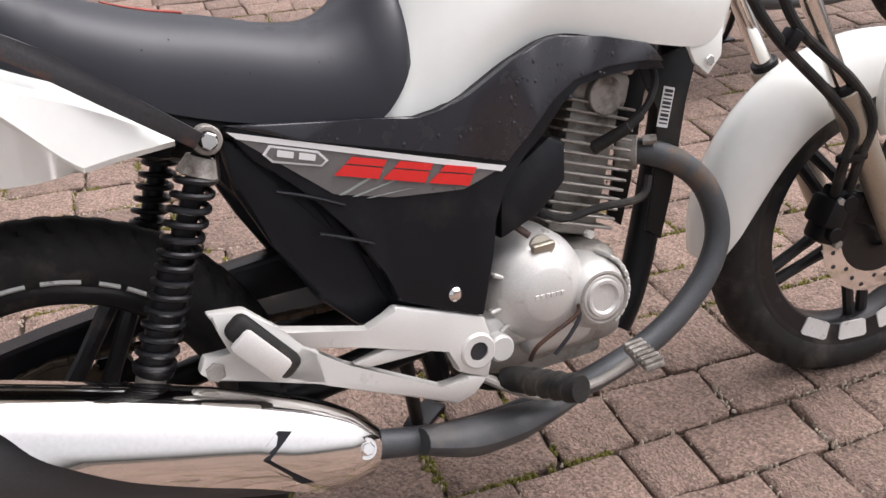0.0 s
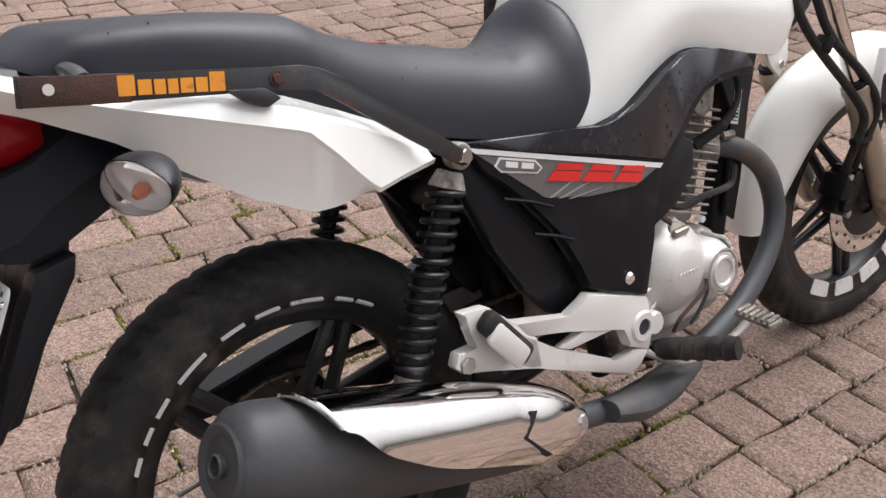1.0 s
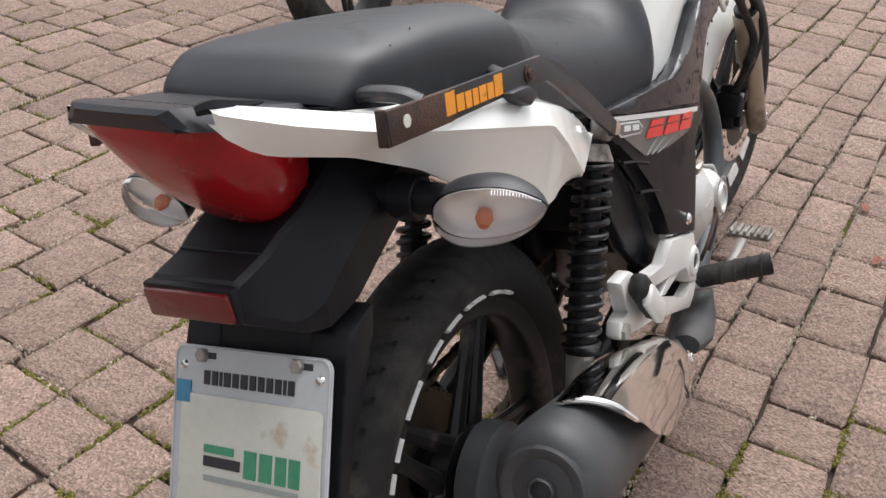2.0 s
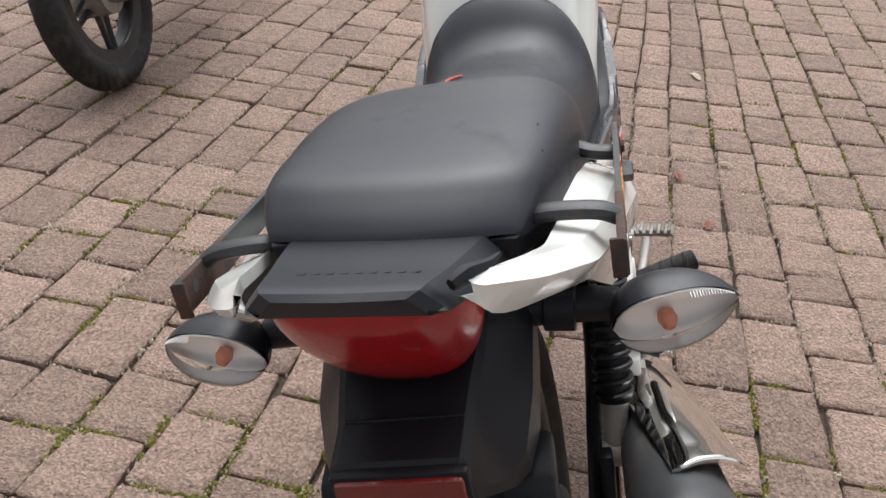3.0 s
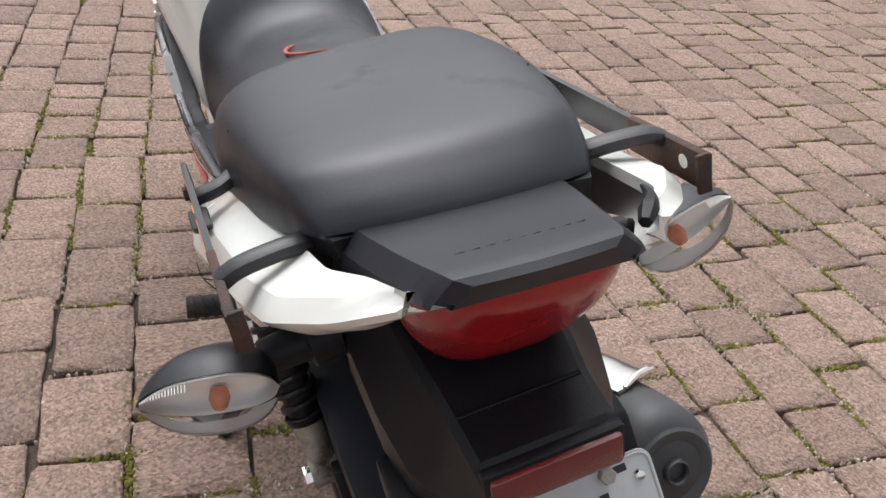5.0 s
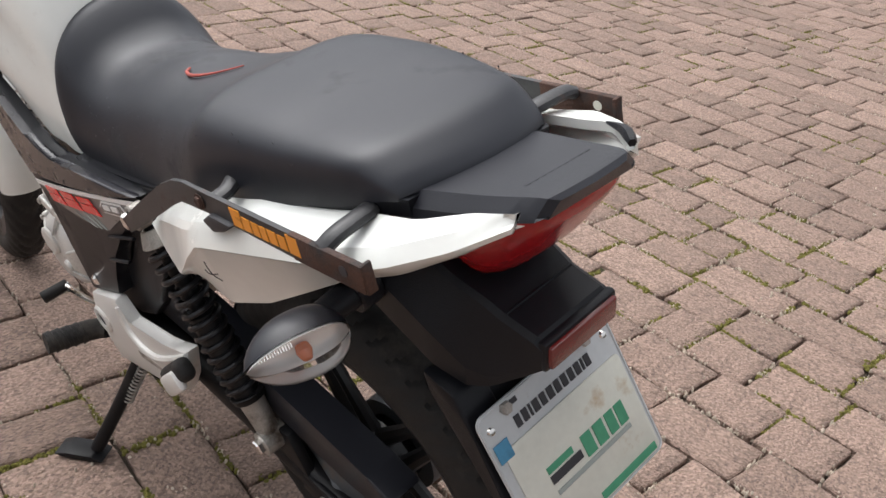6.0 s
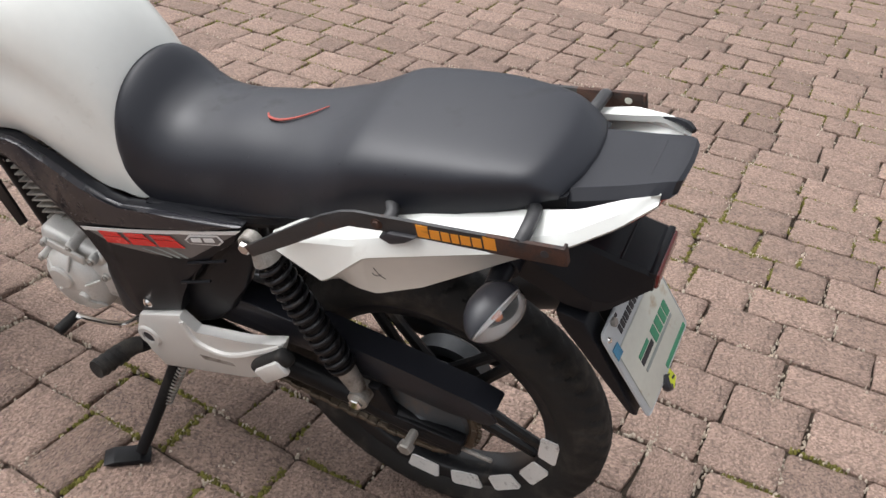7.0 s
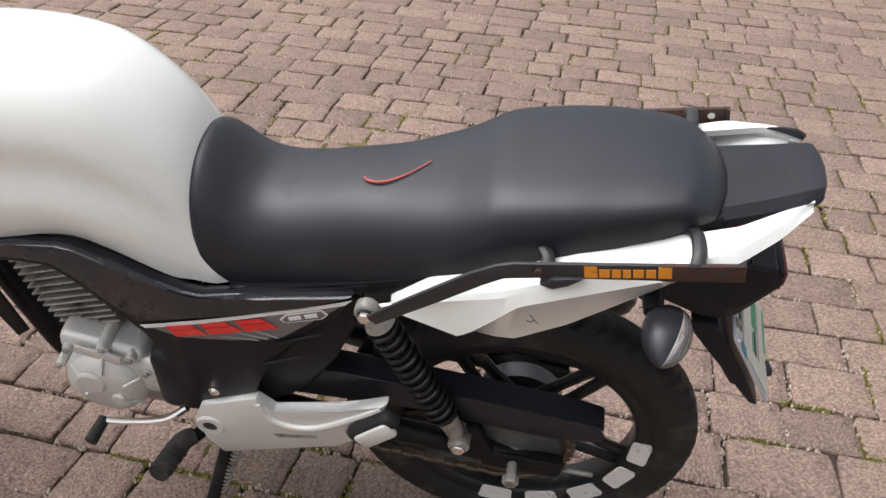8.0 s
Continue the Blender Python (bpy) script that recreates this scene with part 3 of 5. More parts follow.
        y = w * math.copysign(abs(math.cos(q)) ** 0.75, math.cos(q))
        ring.append((x, y + 0.002, zt - (zt - zb) * math.sin(q) ** 0.95 + tail_tilt(x, y)))
    rings.append(ring)
part("tail_light", loft(rings), RED_LENS, bike, "red plastic tail light lens", angle=50)

# ---- rear mudguard with reflector and number plate
GUARD_KEYS = [
    # x, top, bottom, half width above, half width below
    (-0.290, 0.779, 0.752, 0.045, 0.047), (-0.282, 0.784, 0.745, 0.046, 0.050), (-0.245, 0.789, 0.716, 0.047, 0.068), (-0.225, 0.797, 0.712, 0.049, 0.078), (-0.19, 0.806, 0.720, 0.053, 0.085), (-0.14, 0.832, 0.742, 0.058, 0.086), (-0.08, 0.832, 0.760, 0.060, 0.083), (-0.02, 0.802, 0.768, 0.060, 0.080)]
rings = []
for i in range(30):
    x = -0.290 + 0.270 * i / 29
    zt, zb, wt, wb = straight(GUARD_KEYS, min(x, -0.0201))
    ym = 0.004
    lip = 0.010 + 0.030 * min(1.0, max(0.0, (x + 0.25) / 0.06))
    rings.append([(x, ym - wb, zb), (x, ym - wb, zb + lip), (x, ym - wt - 0.003, zt - 0.004), (x, ym - wt + 0.003, zt), (x, ym + wt - 0.003, zt), (x, ym + wt + 0.003, zt - 0.004), (x, ym + wb, zb + lip), (x, ym + wb, zb)])
guard = part("rear_mudguard", loft(rings), PLASTIC, bike, "black plastic rear mudguard", angle=14)
tongue = slab([(-0.205, 0.735), (-0.222, 0.700), (-0.300, 0.556), (-0.292, 0.545), (-0.272, 0.548), (-0.185, 0.690), (-0.17, 0.735)], -0.060, 0.066, 0.006)
part("mudguard_tongue", tongue, PLASTIC, guard)
part("guard_step", moved(block((0.003, 0.088, 0.0025), None, 0.0008, 1), pose(-0.246, 0.004, 0.7895, 0, 10, 0)), PLASTIC, guard)
WING = [(-0.180, 0.712), (-0.188, 0.688), (-0.298, 0.549), (-0.313, 0.545), (-0.246, 0.662), (-0.222, 0.704)]
for s in (-1, 1):
    part("mudguard_wing", moved(slab(WING, -0.021, 0.021, 0.004), pose(0, 0.004 + s * 0.072, 0)), PLASTIC, guard)
part("reflector", block((0.010, 0.090, 0.026), pose(-0.2930, 0.003, 0.7665), 0.003), REFLECTOR, guard, "red rectangular reflector")
part("reflector_rim", block((0.010, 0.097, 0.033), pose(-0.2885, 0.003, 0.7665), 0.003), PLASTIC, guard)
# the plate hangs slightly crooked on two bolts
PL = Matrix.Translation((-0.249, 0.004, 0.683)) @ pose(0, 0, 0, 0, 0, -3.0) @ pose(0, 0, 0, 0, 30.0, 0) @ pose(0, 0, 0, -3.5, 0, 0)


def round_rect(w, h, r, n=5):
    """Outline of a rounded rectangle."""
    pts = []
    for cx, cz, a0 in ((w / 2 - r, h / 2 - r, 0), (-w / 2 + r, h / 2 - r, 90), (-w / 2 + r, -h / 2 + r, 180), (w / 2 - r, -h / 2 + r, 270)):
        for k in range(n + 1):
            a = radians(a0 + 90 * k / n)
            pts.append((cx + r * math.cos(a), cz + r * math.sin(a)))
    return pts


TURN = pose(0, 0, 0, 0, 0, 90)
plate = part("number_plate", moved(slab(round_rect(0.184, 0.166, 0.010), -0.00125, 0.00125, 0.0005), PL @ pose(-0.002, 0, -0.0745) @ TURN), PLATE, bike, "grey number plate mostly covered by a faded sticker")
rim_pts = [PL @ pose(-0.0034, 0, -0.0745) @ Vector((0, a, b)) for a, b in round_rect(0.180, 0.162, 0.009)]
part("plate_edge", sweep(rim_pts, 0.0011, seg=6, smooth=False, close=True), PLATE, plate, "raised rim of the plate")
for y in (-0.056, 0.056):
    part("plate_bolt", moved(hexbolt((0, 0, 0), (-1, 0, 0), 0.0068, 0.006), PL @ pose(-0.003, y, 0)), FIN, plate, "dull steel bolt")
    # the bolt slots are dark strips laid on the plate, their shade painted
    part("plate_slot_shade", moved(block((0.0012, 0.020, 0.006), None, 0.0004, 1), PL @ pose(-0.0030, y - 0.006, 0)), INK_AND_HOLE_SHADE, plate, "dark strip standing for a slotted hole")
for y in (-0.080, 0.080):
    part("plate_rivet", moved(lathe([(0, 0.003), (0.0035, 0.0025), (0.005, 0)], None, seg=14), PL @ pose(-0.003, y, -0.010) @ pose(0, 0, 0, 0, 0, 90)), CHROME, plate)
stick = part("plate_sticker", moved(slab(round_rect(0.166, 0.118, 0.006), -0.0006, 0.0006, 0.0003), PL @ pose(-0.0043, -0.003, -0.094) @ TURN), STICKER, plate, "cream sticker with rust stains")
x = 0.054
for k, wk in enumerate((0.0085, 0.0085, 0.0034, 0.0094, 0.0085, 0.0094, 0.0085, 0.0085, 0.0085, 0.0085, 0.0034, 0.0085)):
    part("black_bar", moved(block((0.0012, wk * 0.80, 0.0125), None, 0), PL @ pose(-0.0040, x - wk / 2, -0.0195)), INK_AND_HOLE_SHADE, plate)
    x -= wk + 0.0013
for (y, z, wy, hz, m_) in ((0.030, -0.082, 0.036, 0.007, GREEN_INK), (0.026, -0.093, 0.044, 0.009, INK_AND_HOLE_SHADE), (-0.008, -0.090, 0.014, 0.024, GREEN_INK), (-0.026, -0.090, 0.014, 0.024, GREEN_INK), (-0.043, -0.090, 0.012, 0.024, GREEN_INK), (-0.058, -0.090, 0.012, 0.024, GREEN_INK), (-0.008, -0.108, 0.110, 0.005, GREY_INK)):
    part("ink_bar", moved(block((0.0010, wy, hz), None, 0), PL @ pose(-0.0054, y, z)), m_, stick)
part("green_band", moved(block((0.0010, 0.085, 0.008), None, 0), PL @ pose(-0.0054, -0.038, -0.147)), GREEN_INK, stick)
part("blue_tag", moved(block((0.0012, 0.018, 0.020), None, 0.0003, 1), PL @ pose(-0.0044, 0.078, -0.034)), BLUE_TAG, plate, "torn blue tag")
part("yellow_tag", moved(block((0.0016, 0.024, 0.028), None, 0.0005, 1), PL @ pose(-0.003, 0.006, -0.166, 0, 10, 12)), YELLOW_TAG, plate, "yellow and black paper tag")
for dz in (-0.006, 0.006):
    part("tag_mark", moved(block((0.0008, 0.010, 0.003), None, 0), PL @ pose(-0.003, 0.006, -0.166, 0, 10, 12) @ pose(-0.0014, dz * 0.6, dz, 24, 0, 0)), INK_AND_HOLE_SHADE, plate)
part("tag_cord", sweep([tuple(PL @ Vector((-0.002, 0.016, -0.152))), tuple(PL @ Vector((-0.005, 0.026, -0.166))), tuple(PL @ Vector((0.004, 0.004, -0.186)))], 0.007, seg=8), INK_AND_HOLE_SHADE, plate)

# ---- indicators


def indicator(s):
    """Pod with a dark shell above and ahead, and a clear lens behind and below, on a rubber stem."""
    c = Vector((-0.134, s * 0.191, 0.780))
    tilt = Matrix.Translation(c) @ pose(0, 0, 0, s * 4, -21, -s * 13)
    shell, lens, dish = [], [], []
    N = 22
    for i in range(N + 1):
        y = -1 + 2 * i / N
        # fuller near the stem, pointed at the outer end
        prof = (max(0.0, 1 - abs(y) ** (2.6 if y < 0 else 2.2)) ** (0.55 if y < 0 else 0.72)) * (1.0 - 0.10 * y)
        a, b, d = [], [], []
        for k in range(15):
            p = math.pi * k / 14
            a.append((0.036 * prof * math.sin(p), s * 0.0505 * y, 0.029 * prof * math.cos(p)))
            b.append((-0.028 * prof * math.sin(p), s * 0.0500 * y, 0.0287 * prof * math.cos(p)))
            d.append((-0.002 + 0.010 * prof * math.sin(p), s * 0.0490 * y, 0.0282 * prof * math.cos(p)))
        shell.append(a)
        lens.append(b)
        dish.append(d)
    body = part("indicator", moved(loft(shell, closed=False), tilt), PAD, bike, "turn signal with clear lens and amber bulb", angle=60)
    part("indicator_reflector", moved(loft(dish, closed=False), tilt), SILVERED, body, "silvered inside", angle=60)
    part("indicator_lens", moved(loft(lens, closed=False), tilt), GLASS, body, "clear plastic lens", angle=60).visible_shadow = False
    bulb = sweep([(0.006, -s * 0.006, -0.005), (-0.001, -s * 0.006, -0.006), (-0.009, -s * 0.006, -0.007)], [0.006, 0.0078, 0.004], seg=14)
    part("bulb", moved(bulb, tilt), ORANGE, body, "amber bulb")
    # fine ribs along the upper edge of the outer half of the lens
    for k in range(16):
        yn = 0.22 + 0.046 * k
        zk = 0.0287 * (1 - yn ** 2.2) ** 0.72 * (1 - 0.10 * yn)
        part("lens_ridge", moved(sweep([(-0.028 * zk / 0.0287 * math.sin(a) - 0.0005, s * 0.050 * yn, zk * math.cos(a)) for a in (0.10, 0.20, 0.30)], 0.0004, seg=5, per=2), tilt), SILVERED, body)
    part("indicator_stem", join(rod((c.x + 0.018, s * 0.150, c.z), (c.x + 0.022, s * 0.055, c.z + 0.004), 0.0135, 0.018), rod((c.x + 0.020, s * 0.116, c.z), (c.x + 0.021, s * 0.090, c.z + 0.002), 0.021, 0.021)), PLASTIC, body, "black rubber stem")


indicator(-1)
indicator(1)

# ---- luggage rails beside the seat
RAIL = [(-0.205, 0.893), (-0.122, 0.879), (0.035, 0.854), (0.070, 0.849), (0.092, 0.841), (0.124, 0.821), (0.204, 0.757), (0.264, 0.708), (0.251, 0.693), (0.184, 0.743), (0.106, 0.803), (0.081, 0.821), (0.029, 0.831), (-0.134, 0.855), (-0.207, 0.867)]
RUSTY = [(-0.2055, 0.8935), (-0.108, 0.8770), (-0.112, 0.8508), (-0.2075, 0.8665)]
for s in (-1, 1):
    rail = part("luggage_rail", moved(slab(RAIL, -0.0025, 0.0025, 0.001), pose(0, s * 0.159, 0)), STEEL_BLACK, bike, "flat black steel luggage rail with rusty end")
    part("rusty_end", moved(slab(RUSTY, -0.0032, 0.0032, 0.001), pose(0, s * 0.159, 0)), RUST, rail, "rusty bare steel end")
    part("end_flange", moved(block((0.004, 0.010, 0.028), None, 0.001), pose(-0.2055, s * 0.156, 0.880, 0, 10, 0)), RUST, rail)
    part("rail_bolt", join(moved(hexbolt((0, 0, 0), (0, s, 0), 0.006, 0.004), pose(0.038, s * 0.1620, 0.841)), rod((0.038, s * 0.1630, 0.841), (0.038, s * 0.1620, 0.841), 0.0085)), RUST, rail, "rusty bolt and washer")
    # discs stand in for holes: cream for the panel behind, dark for shade
    part("rail_hole_disc", rod((-0.182, s * 0.1555, 0.8775), (-0.182, s * 0.1630, 0.8775), 0.0052, bevel=0), STICKER if s < 0 else INK_AND_HOLE_SHADE, rail, "flat disc standing in for a drilled hole")
    # orange brand plate drawn as plain blocks
    xs = -0.122
    seq = (0.016, 0.013, 0.011, 0.010, 0.013, 0.012, 0.016)
    order = seq if s < 0 else seq[::-1]
    for wk in order:
        xc = xs + wk / 2
        z0 = 0.8630 - (xs + 0.10) * 0.165
        big = wk > 0.0135
        part("orange_block", moved(block((wk, 0.0008, 0.019 if big else 0.014), None, 0), pose(xc, s * 0.1619, z0 - (0 if big else 0.002), 0, 9.4, 0)), DECAL_ORANGE, rail, "orange lettering block")
        xs += wk + 0.0022
    for pts in ([(-0.150, 0.157, 0.880), (-0.152, 0.144, 0.887), (-0.151, 0.120, 0.889), (-0.146, 0.102, 0.886), (-0.128, 0.088, 0.874)], [(0.030, 0.156, 0.840), (0.028, 0.138, 0.844), (0.040, 0.118, 0.846), (0.060, 0.098, 0.836)]):
        part("rail_arm", sweep([(a, s * b, c) for a, b, c in pts], 0.0092, seg=10, flat=0.75), STEEL_BLACK, rail, "black bent bracket arm")

# ---- shock absorbers


def shock(s):
    top, low = Vector((0.268, s * 0.132, 0.698)), Vector((0.128, s * 0.118, 0.380))
    d = (low - top).normalized()
    body = part("shock_absorber", join(rod(top + d * 0.018, top + d * 0.25, 0.012), rod(top + d * 0.10, top + d * 0.12, 0.014)), FRAME, bike, "rear shock absorber with black coil spring")
    part("shock_eye", lathe([(0.009, -0.010), (0.015, -0.010), (0.017, -0.008), (0.017, 0.008), (0.015, 0.010), (0.009, 0.010)], Matrix.Translation(top + Vector((0, s * 0.008, 0))), seg=24), FIN, body, "grey metal mounting eye")
    part("eye_rubber", lathe([(0, -0.012), (0.011, -0.012), (0.011, 0.012), (0, 0.012)], Matrix.Translation(top + Vector((0, s * 0.008, 0))), seg=20), RUBBER, body)
    part("spring_cap", rod(top + d * 0.020, top + d * 0.042, 0.017, 0.024), FIN, body)
    part("spring", helix(top + d * 0.042, top + d * 0.272, 0.0212, 0.0043, 13.5), SPRING, body, "black coil spring")
    part("damper_sleeve", rod(top + d * 0.145, top + d * 0.272, 0.0192), FRAME, body, "black damper body")
    part("spring_seat", rod(top + d * 0.270, top + d * 0.281, 0.025, 0.023), FRAME, body)
    part("shock_foot", join(rod(top + d * 0.280, top + d * 0.335, 0.018, 0.015), lathe([(0, -0.018), (0.018, -0.018), (0.018, 0.018), (0, 0.018)], Matrix.Translation(low), seg=16)), FIN, body, "grey aluminium fork foot")
    for at, r, h in ((top + Vector((0, s * 0.018, 0)), 0.0105, 0.010), (low + Vector((0, s * 0.018, 0)), 0.012, 0.010)):
        part("shock_nut", hexbolt(at, (0, s, 0), r, h), CHROME, body, "chrome dome nut")


shock(-1)
shock(1)


# ---- wheels
def tyre_mesh(R, half, bead, tread, blocks):
    """Tyre cross-section turned round the y axis, with slanted grooves cut into the tread."""
    nu, nv = blocks * 6, 26
    rings = []
    for i in range(nu):
        q = 2 * math.pi * i / nu
        ring = []
        for j in range(nv + 1):
            v = -1 + 2 * j / nv
            a = v * radians(118)
            rr = (R - half * 1.05) + half * 1.05 * math.cos(a) if abs(a) < radians(90) else None
            if rr is None:
                e = (abs(a) - radians(90)) / radians(28)
                rr = (R - half * 1.05) - e * (R - half * 1.05 - bead)
                y = math.copysign(half * (1 - 0.10 * e - 0.22 * e ** 3), a)
            else:
                y = half * math.sin(a)
            if tread and 0.08 < abs(v) < 0.66:
                ph = (i / 6 + (abs(v) * 2.6) + (0.5 if v > 0 else 0)) % 1.0
                if ph < 0.33:
                    rr -= 0.0045
            elif tread and abs(v) <= 0.08:
                rr -= 0.002
            ring.append((rr * math.cos(q), y, rr * math.sin(q)))
        rings.append(ring)
    rings.append(rings[0])
    bm = loft(rings, closed=False, caps=False)
    bmesh.ops.remove_doubles(bm, verts=bm.verts, dist=1e-5)
    return bm


def cast_wheel(name, r_out, width, parent, m, label="", turn=0.0, spokes=5, band=0.050):
    """Cast wheel: a rim with flat side walls, a hub and paired spokes."""
    w = width
    prof = [(r_out, -w), (r_out + 0.005, -w + 0.001), (r_out + 0.004, -w + 0.005), (r_out - 0.016, -w * 0.45), (r_out - 0.026, 0.0), (r_out - 0.016, w * 0.45), (r_out + 0.004, w - 0.005), (r_out + 0.005, w - 0.001), (r_out, w),
            (r_out - 0.006, w - 0.003), (r_out - 0.010, w - 0.003), (r_out - band + 0.004, w - 0.007), (r_out - band, w - 0.012), (r_out - band, -w + 0.012), (r_out - band + 0.004, -w + 0.007), (r_out - 0.010, -w + 0.003), (r_out - 0.006, -w + 0.003), (r_out, -w)]
    wl = part(name, lathe(prof, seg=80), RIM, parent, label, angle=40)
    wl.matrix_local = m
    part("hub", lathe([(0, -0.055), (0.032, -0.055), (0.036, -0.05), (0.040, -0.02), (0.062, -0.012), (0.062, 0.012), (0.040, 0.02), (0.036, 0.05), (0.032, 0.055), (0, 0.055)], seg=32), RIM, wl)
    for k in range(spokes):
        for off in (-1, 1):
            a = Vector((0.048, 0, off * 0.024))
            b = Vector((r_out - band + 0.004, 0, off * 0.013))
            bar = sweep([a, (a + b) / 2, b], [0.0115, 0.0085, 0.0095], seg=8, per=3, flat=1.3)
            part("spoke", moved(bar, pose(0, 0, 0, 0, turn + 360 * k / spokes, 0)), RIM, wl)
    return wl


def rim_marks(parent, y, r, start, step):
    """White lettering on the rim drawn as plain blocks."""
    form = [(-0.030, -0.40), (-0.030, 0.40), (-0.024, 0.5), (0.024, 0.5), (0.030, 0.40), (0.030, -0.40), (0.024, -0.5), (-0.024, -0.5)]
    d = 1 if y > 0 else -1
    for k in range(5):
        bm = bmesh.new()
        top, low = [], []
        for (t, h) in form:
            rad = r + h * 0.034
            ang = radians(start + k * step) + t / r
            p = Vector((rad * math.cos(ang), y + d * (rad - r) * 0.11, rad * math.sin(ang)))
            top.append(bm.verts.new(p + Vector((0, d * 0.0012, 0))))
            low.append(bm.verts.new(p - Vector((0, d * 0.002, 0))))
        n = len(form)
        bm.faces.new(top)
        bm.faces.new(low[::-1])
        for i in range(n):
            j = (i + 1) % n
            bm.faces.new((top[i], low[i], low[j], top[j]))
        part("rim_letter_block", bm, LETTER, parent, "white painted block on the rim")


REAR = Matrix.Translation((0.037, 0.014, 0.317))
rear_wheel = cast_wheel("rear_wheel", 0.236, 0.036, bike, REAR, "black cast rear wheel with white rim lettering", turn=14, band=0.032)
rear_tyre = part("rear_tyre", tyre_mesh(0.309, 0.047, 0.228, True, 56), RUBBER, rear_wheel, "dusty black rubber tyre", angle=30)
rim_marks(rear_wheel, 0.0345, 0.217, -84, -23)
for k, (q0, q1) in enumerate(((92, 98), (100, 106), (111, 122), (126, 134), (138, 146), (152, 163), (168, 174), (177, 182), (186, 191))):
    pts = [(0.236 * math.cos(radians(q - 38)), -0.0385, 0.236 * math.sin(radians(q - 38))) for q in np.linspace(q0, q1, 6)]
    part("rim_sticker", sweep(pts, 0.0070, seg=6, per=1, flat=0.45), LETTER, rear_wheel, "worn white rim sticker")
sprocket = lathe([(0.045, 0.052), (0.098, 0.052), (0.098, 0.058), (0.045, 0.058), (0.045, 0.052)], seg=60)
teeth = [sprocket]
for k in range(40):
    teeth.append(moved(block((0.008, 0.006, 0.008), None, 0.001, 1), pose(0, 0, 0, 0, 9 * k, 0) @ pose(0.100, 0.055, 0)))
part("sprocket", join(*teeth), CHAIN, rear_wheel, "oily rear sprocket")
part("hub_cover", lathe([(0, 0.085), (0.018, 0.085), (0.022, 0.080), (0.040, 0.075), (0.078, 0.066), (0.082, 0.058), (0.060, 0.058)], seg=40), HEADER, rear_wheel, "dark cast sprocket carrier")
part("brake_drum", lathe([(0, -0.075), (0.03, -0.075), (0.068, -0.066), (0.074, -0.06), (0.074, -0.03), (0.05, -0.03)], seg=40), HEADER, rear_wheel, "dark drum brake plate")
part("rear_axle", join(rod((0, -0.155, 0), (0, 0.140, 0), 0.0085), hexbolt((0, 0.126, 0), (0, 1, 0), 0.014, 0.014), hexbolt((0, -0.140, 0), (0, -1, 0), 0.014, 0.012)), FIN, rear_wheel)

FRONT = Matrix.Translation((1.405, 0.012, 0.305)) @ Matrix.Rotation(radians(-8), 4, Vector((-0.47, 0, 0.883))) @ pose(0, 0, 0, 3.0, 0, 0)
front_wheel = cast_wheel("front_wheel", 0.236, 0.036, bike, FRONT, "black cast front wheel with white rim lettering", turn=-59, band=0.040)
part("front_tyre", tyre_mesh(0.304, 0.042, 0.230, True, 40), RUBBER, front_wheel, "black rubber front tyre", angle=30)
rim_marks(front_wheel, -0.0322, 0.213, -117, 23.5)
disc = lathe([(0.078, -0.058), (0.118, -0.058), (0.118, -0.054), (0.078, -0.054), (0.078, -0.058)], seg=60)
disc_ob = part("brake_disc", disc, CHROME, front_wheel, "drilled steel brake disc")
for k in range(24):
    q = 2 * math.pi * k / 24
    r = 0.090 + 0.016 * (k % 3) / 2
    # dark plugs in the uncut disc give the holes their shade by colour
    part("disc_hole_shade", rod((r * math.cos(q), -0.0588, r * math.sin(q)), (r * math.cos(q), -0.0532, r * math.sin(q)), 0.0042, seg=8, bevel=0), INK_AND_HOLE_SHADE, disc_ob)
part("disc_carrier", lathe([(0.030, -0.062), (0.080, -0.059), (0.082, -0.053), (0.030, -0.050)], seg=30), RIM, front_wheel)

# ---- front fork, mudguard, caliper and hoses
AX = FRONT.translation
ST = FRONT.to_3x3()
RAKE = Vector((-0.44, 0, 0.898)).normalized()


def fork_pt(y, h, ahead=0.0):
    """A point on the fork: y across, h metres up the leg from the axle."""
    return AX + ST @ (Vector((0.0 + ahead, y, 0)) + RAKE * h)


for s in (-1, 1):
    y = s * 0.098
    leg = part("fork_leg", join(rod(fork_pt(y, -0.035), fork_pt(y, 0.30), 0.0235, 0.0245), rod(fork_pt(y, 0.295), fork_pt(y, 0.315), 0.027), rod(fork_pt(y, -0.05), fork_pt(y, -0.02), 0.018, 0.0225)), FORK, bike, "bronze-grey fork slider")
    part("fork_tube", rod(fork_pt(y, 0.31), fork_pt(y, 0.72), 0.0155), CHROME, leg, "chromed fork tube")
    part("dust_seal", rod(fork_pt(y, 0.312), fork_pt(y, 0.326), 0.0235), FRAME, leg)
    part("mudguard_lug", moved(block((0.026, 0.018, 0.05), None, 0.004), Matrix.Translation(fork_pt(y * 0.80, 0.20))), ALLOY, leg)
part("front_axle", rod(AX + ST @ Vector((0, -0.125, 0)), AX + ST @ Vector((0, 0.125, 0)), 0.009), CHROME, bike)
part("steering_yoke", moved(block((0.07, 0.23, 0.035), None, 0.008), Matrix.Translation(fork_pt(0, 0.66)) @ ST.to_4x4() @ pose(0, 0, 0, 0, -28, 0)), FRAME, bike, "black fork yoke")
# front mudguard: a shell round the wheel with a drooping rear end
rings = []
for i in range(48):
    k = i / 47
    a = radians(52 + (179 - 52) * k)
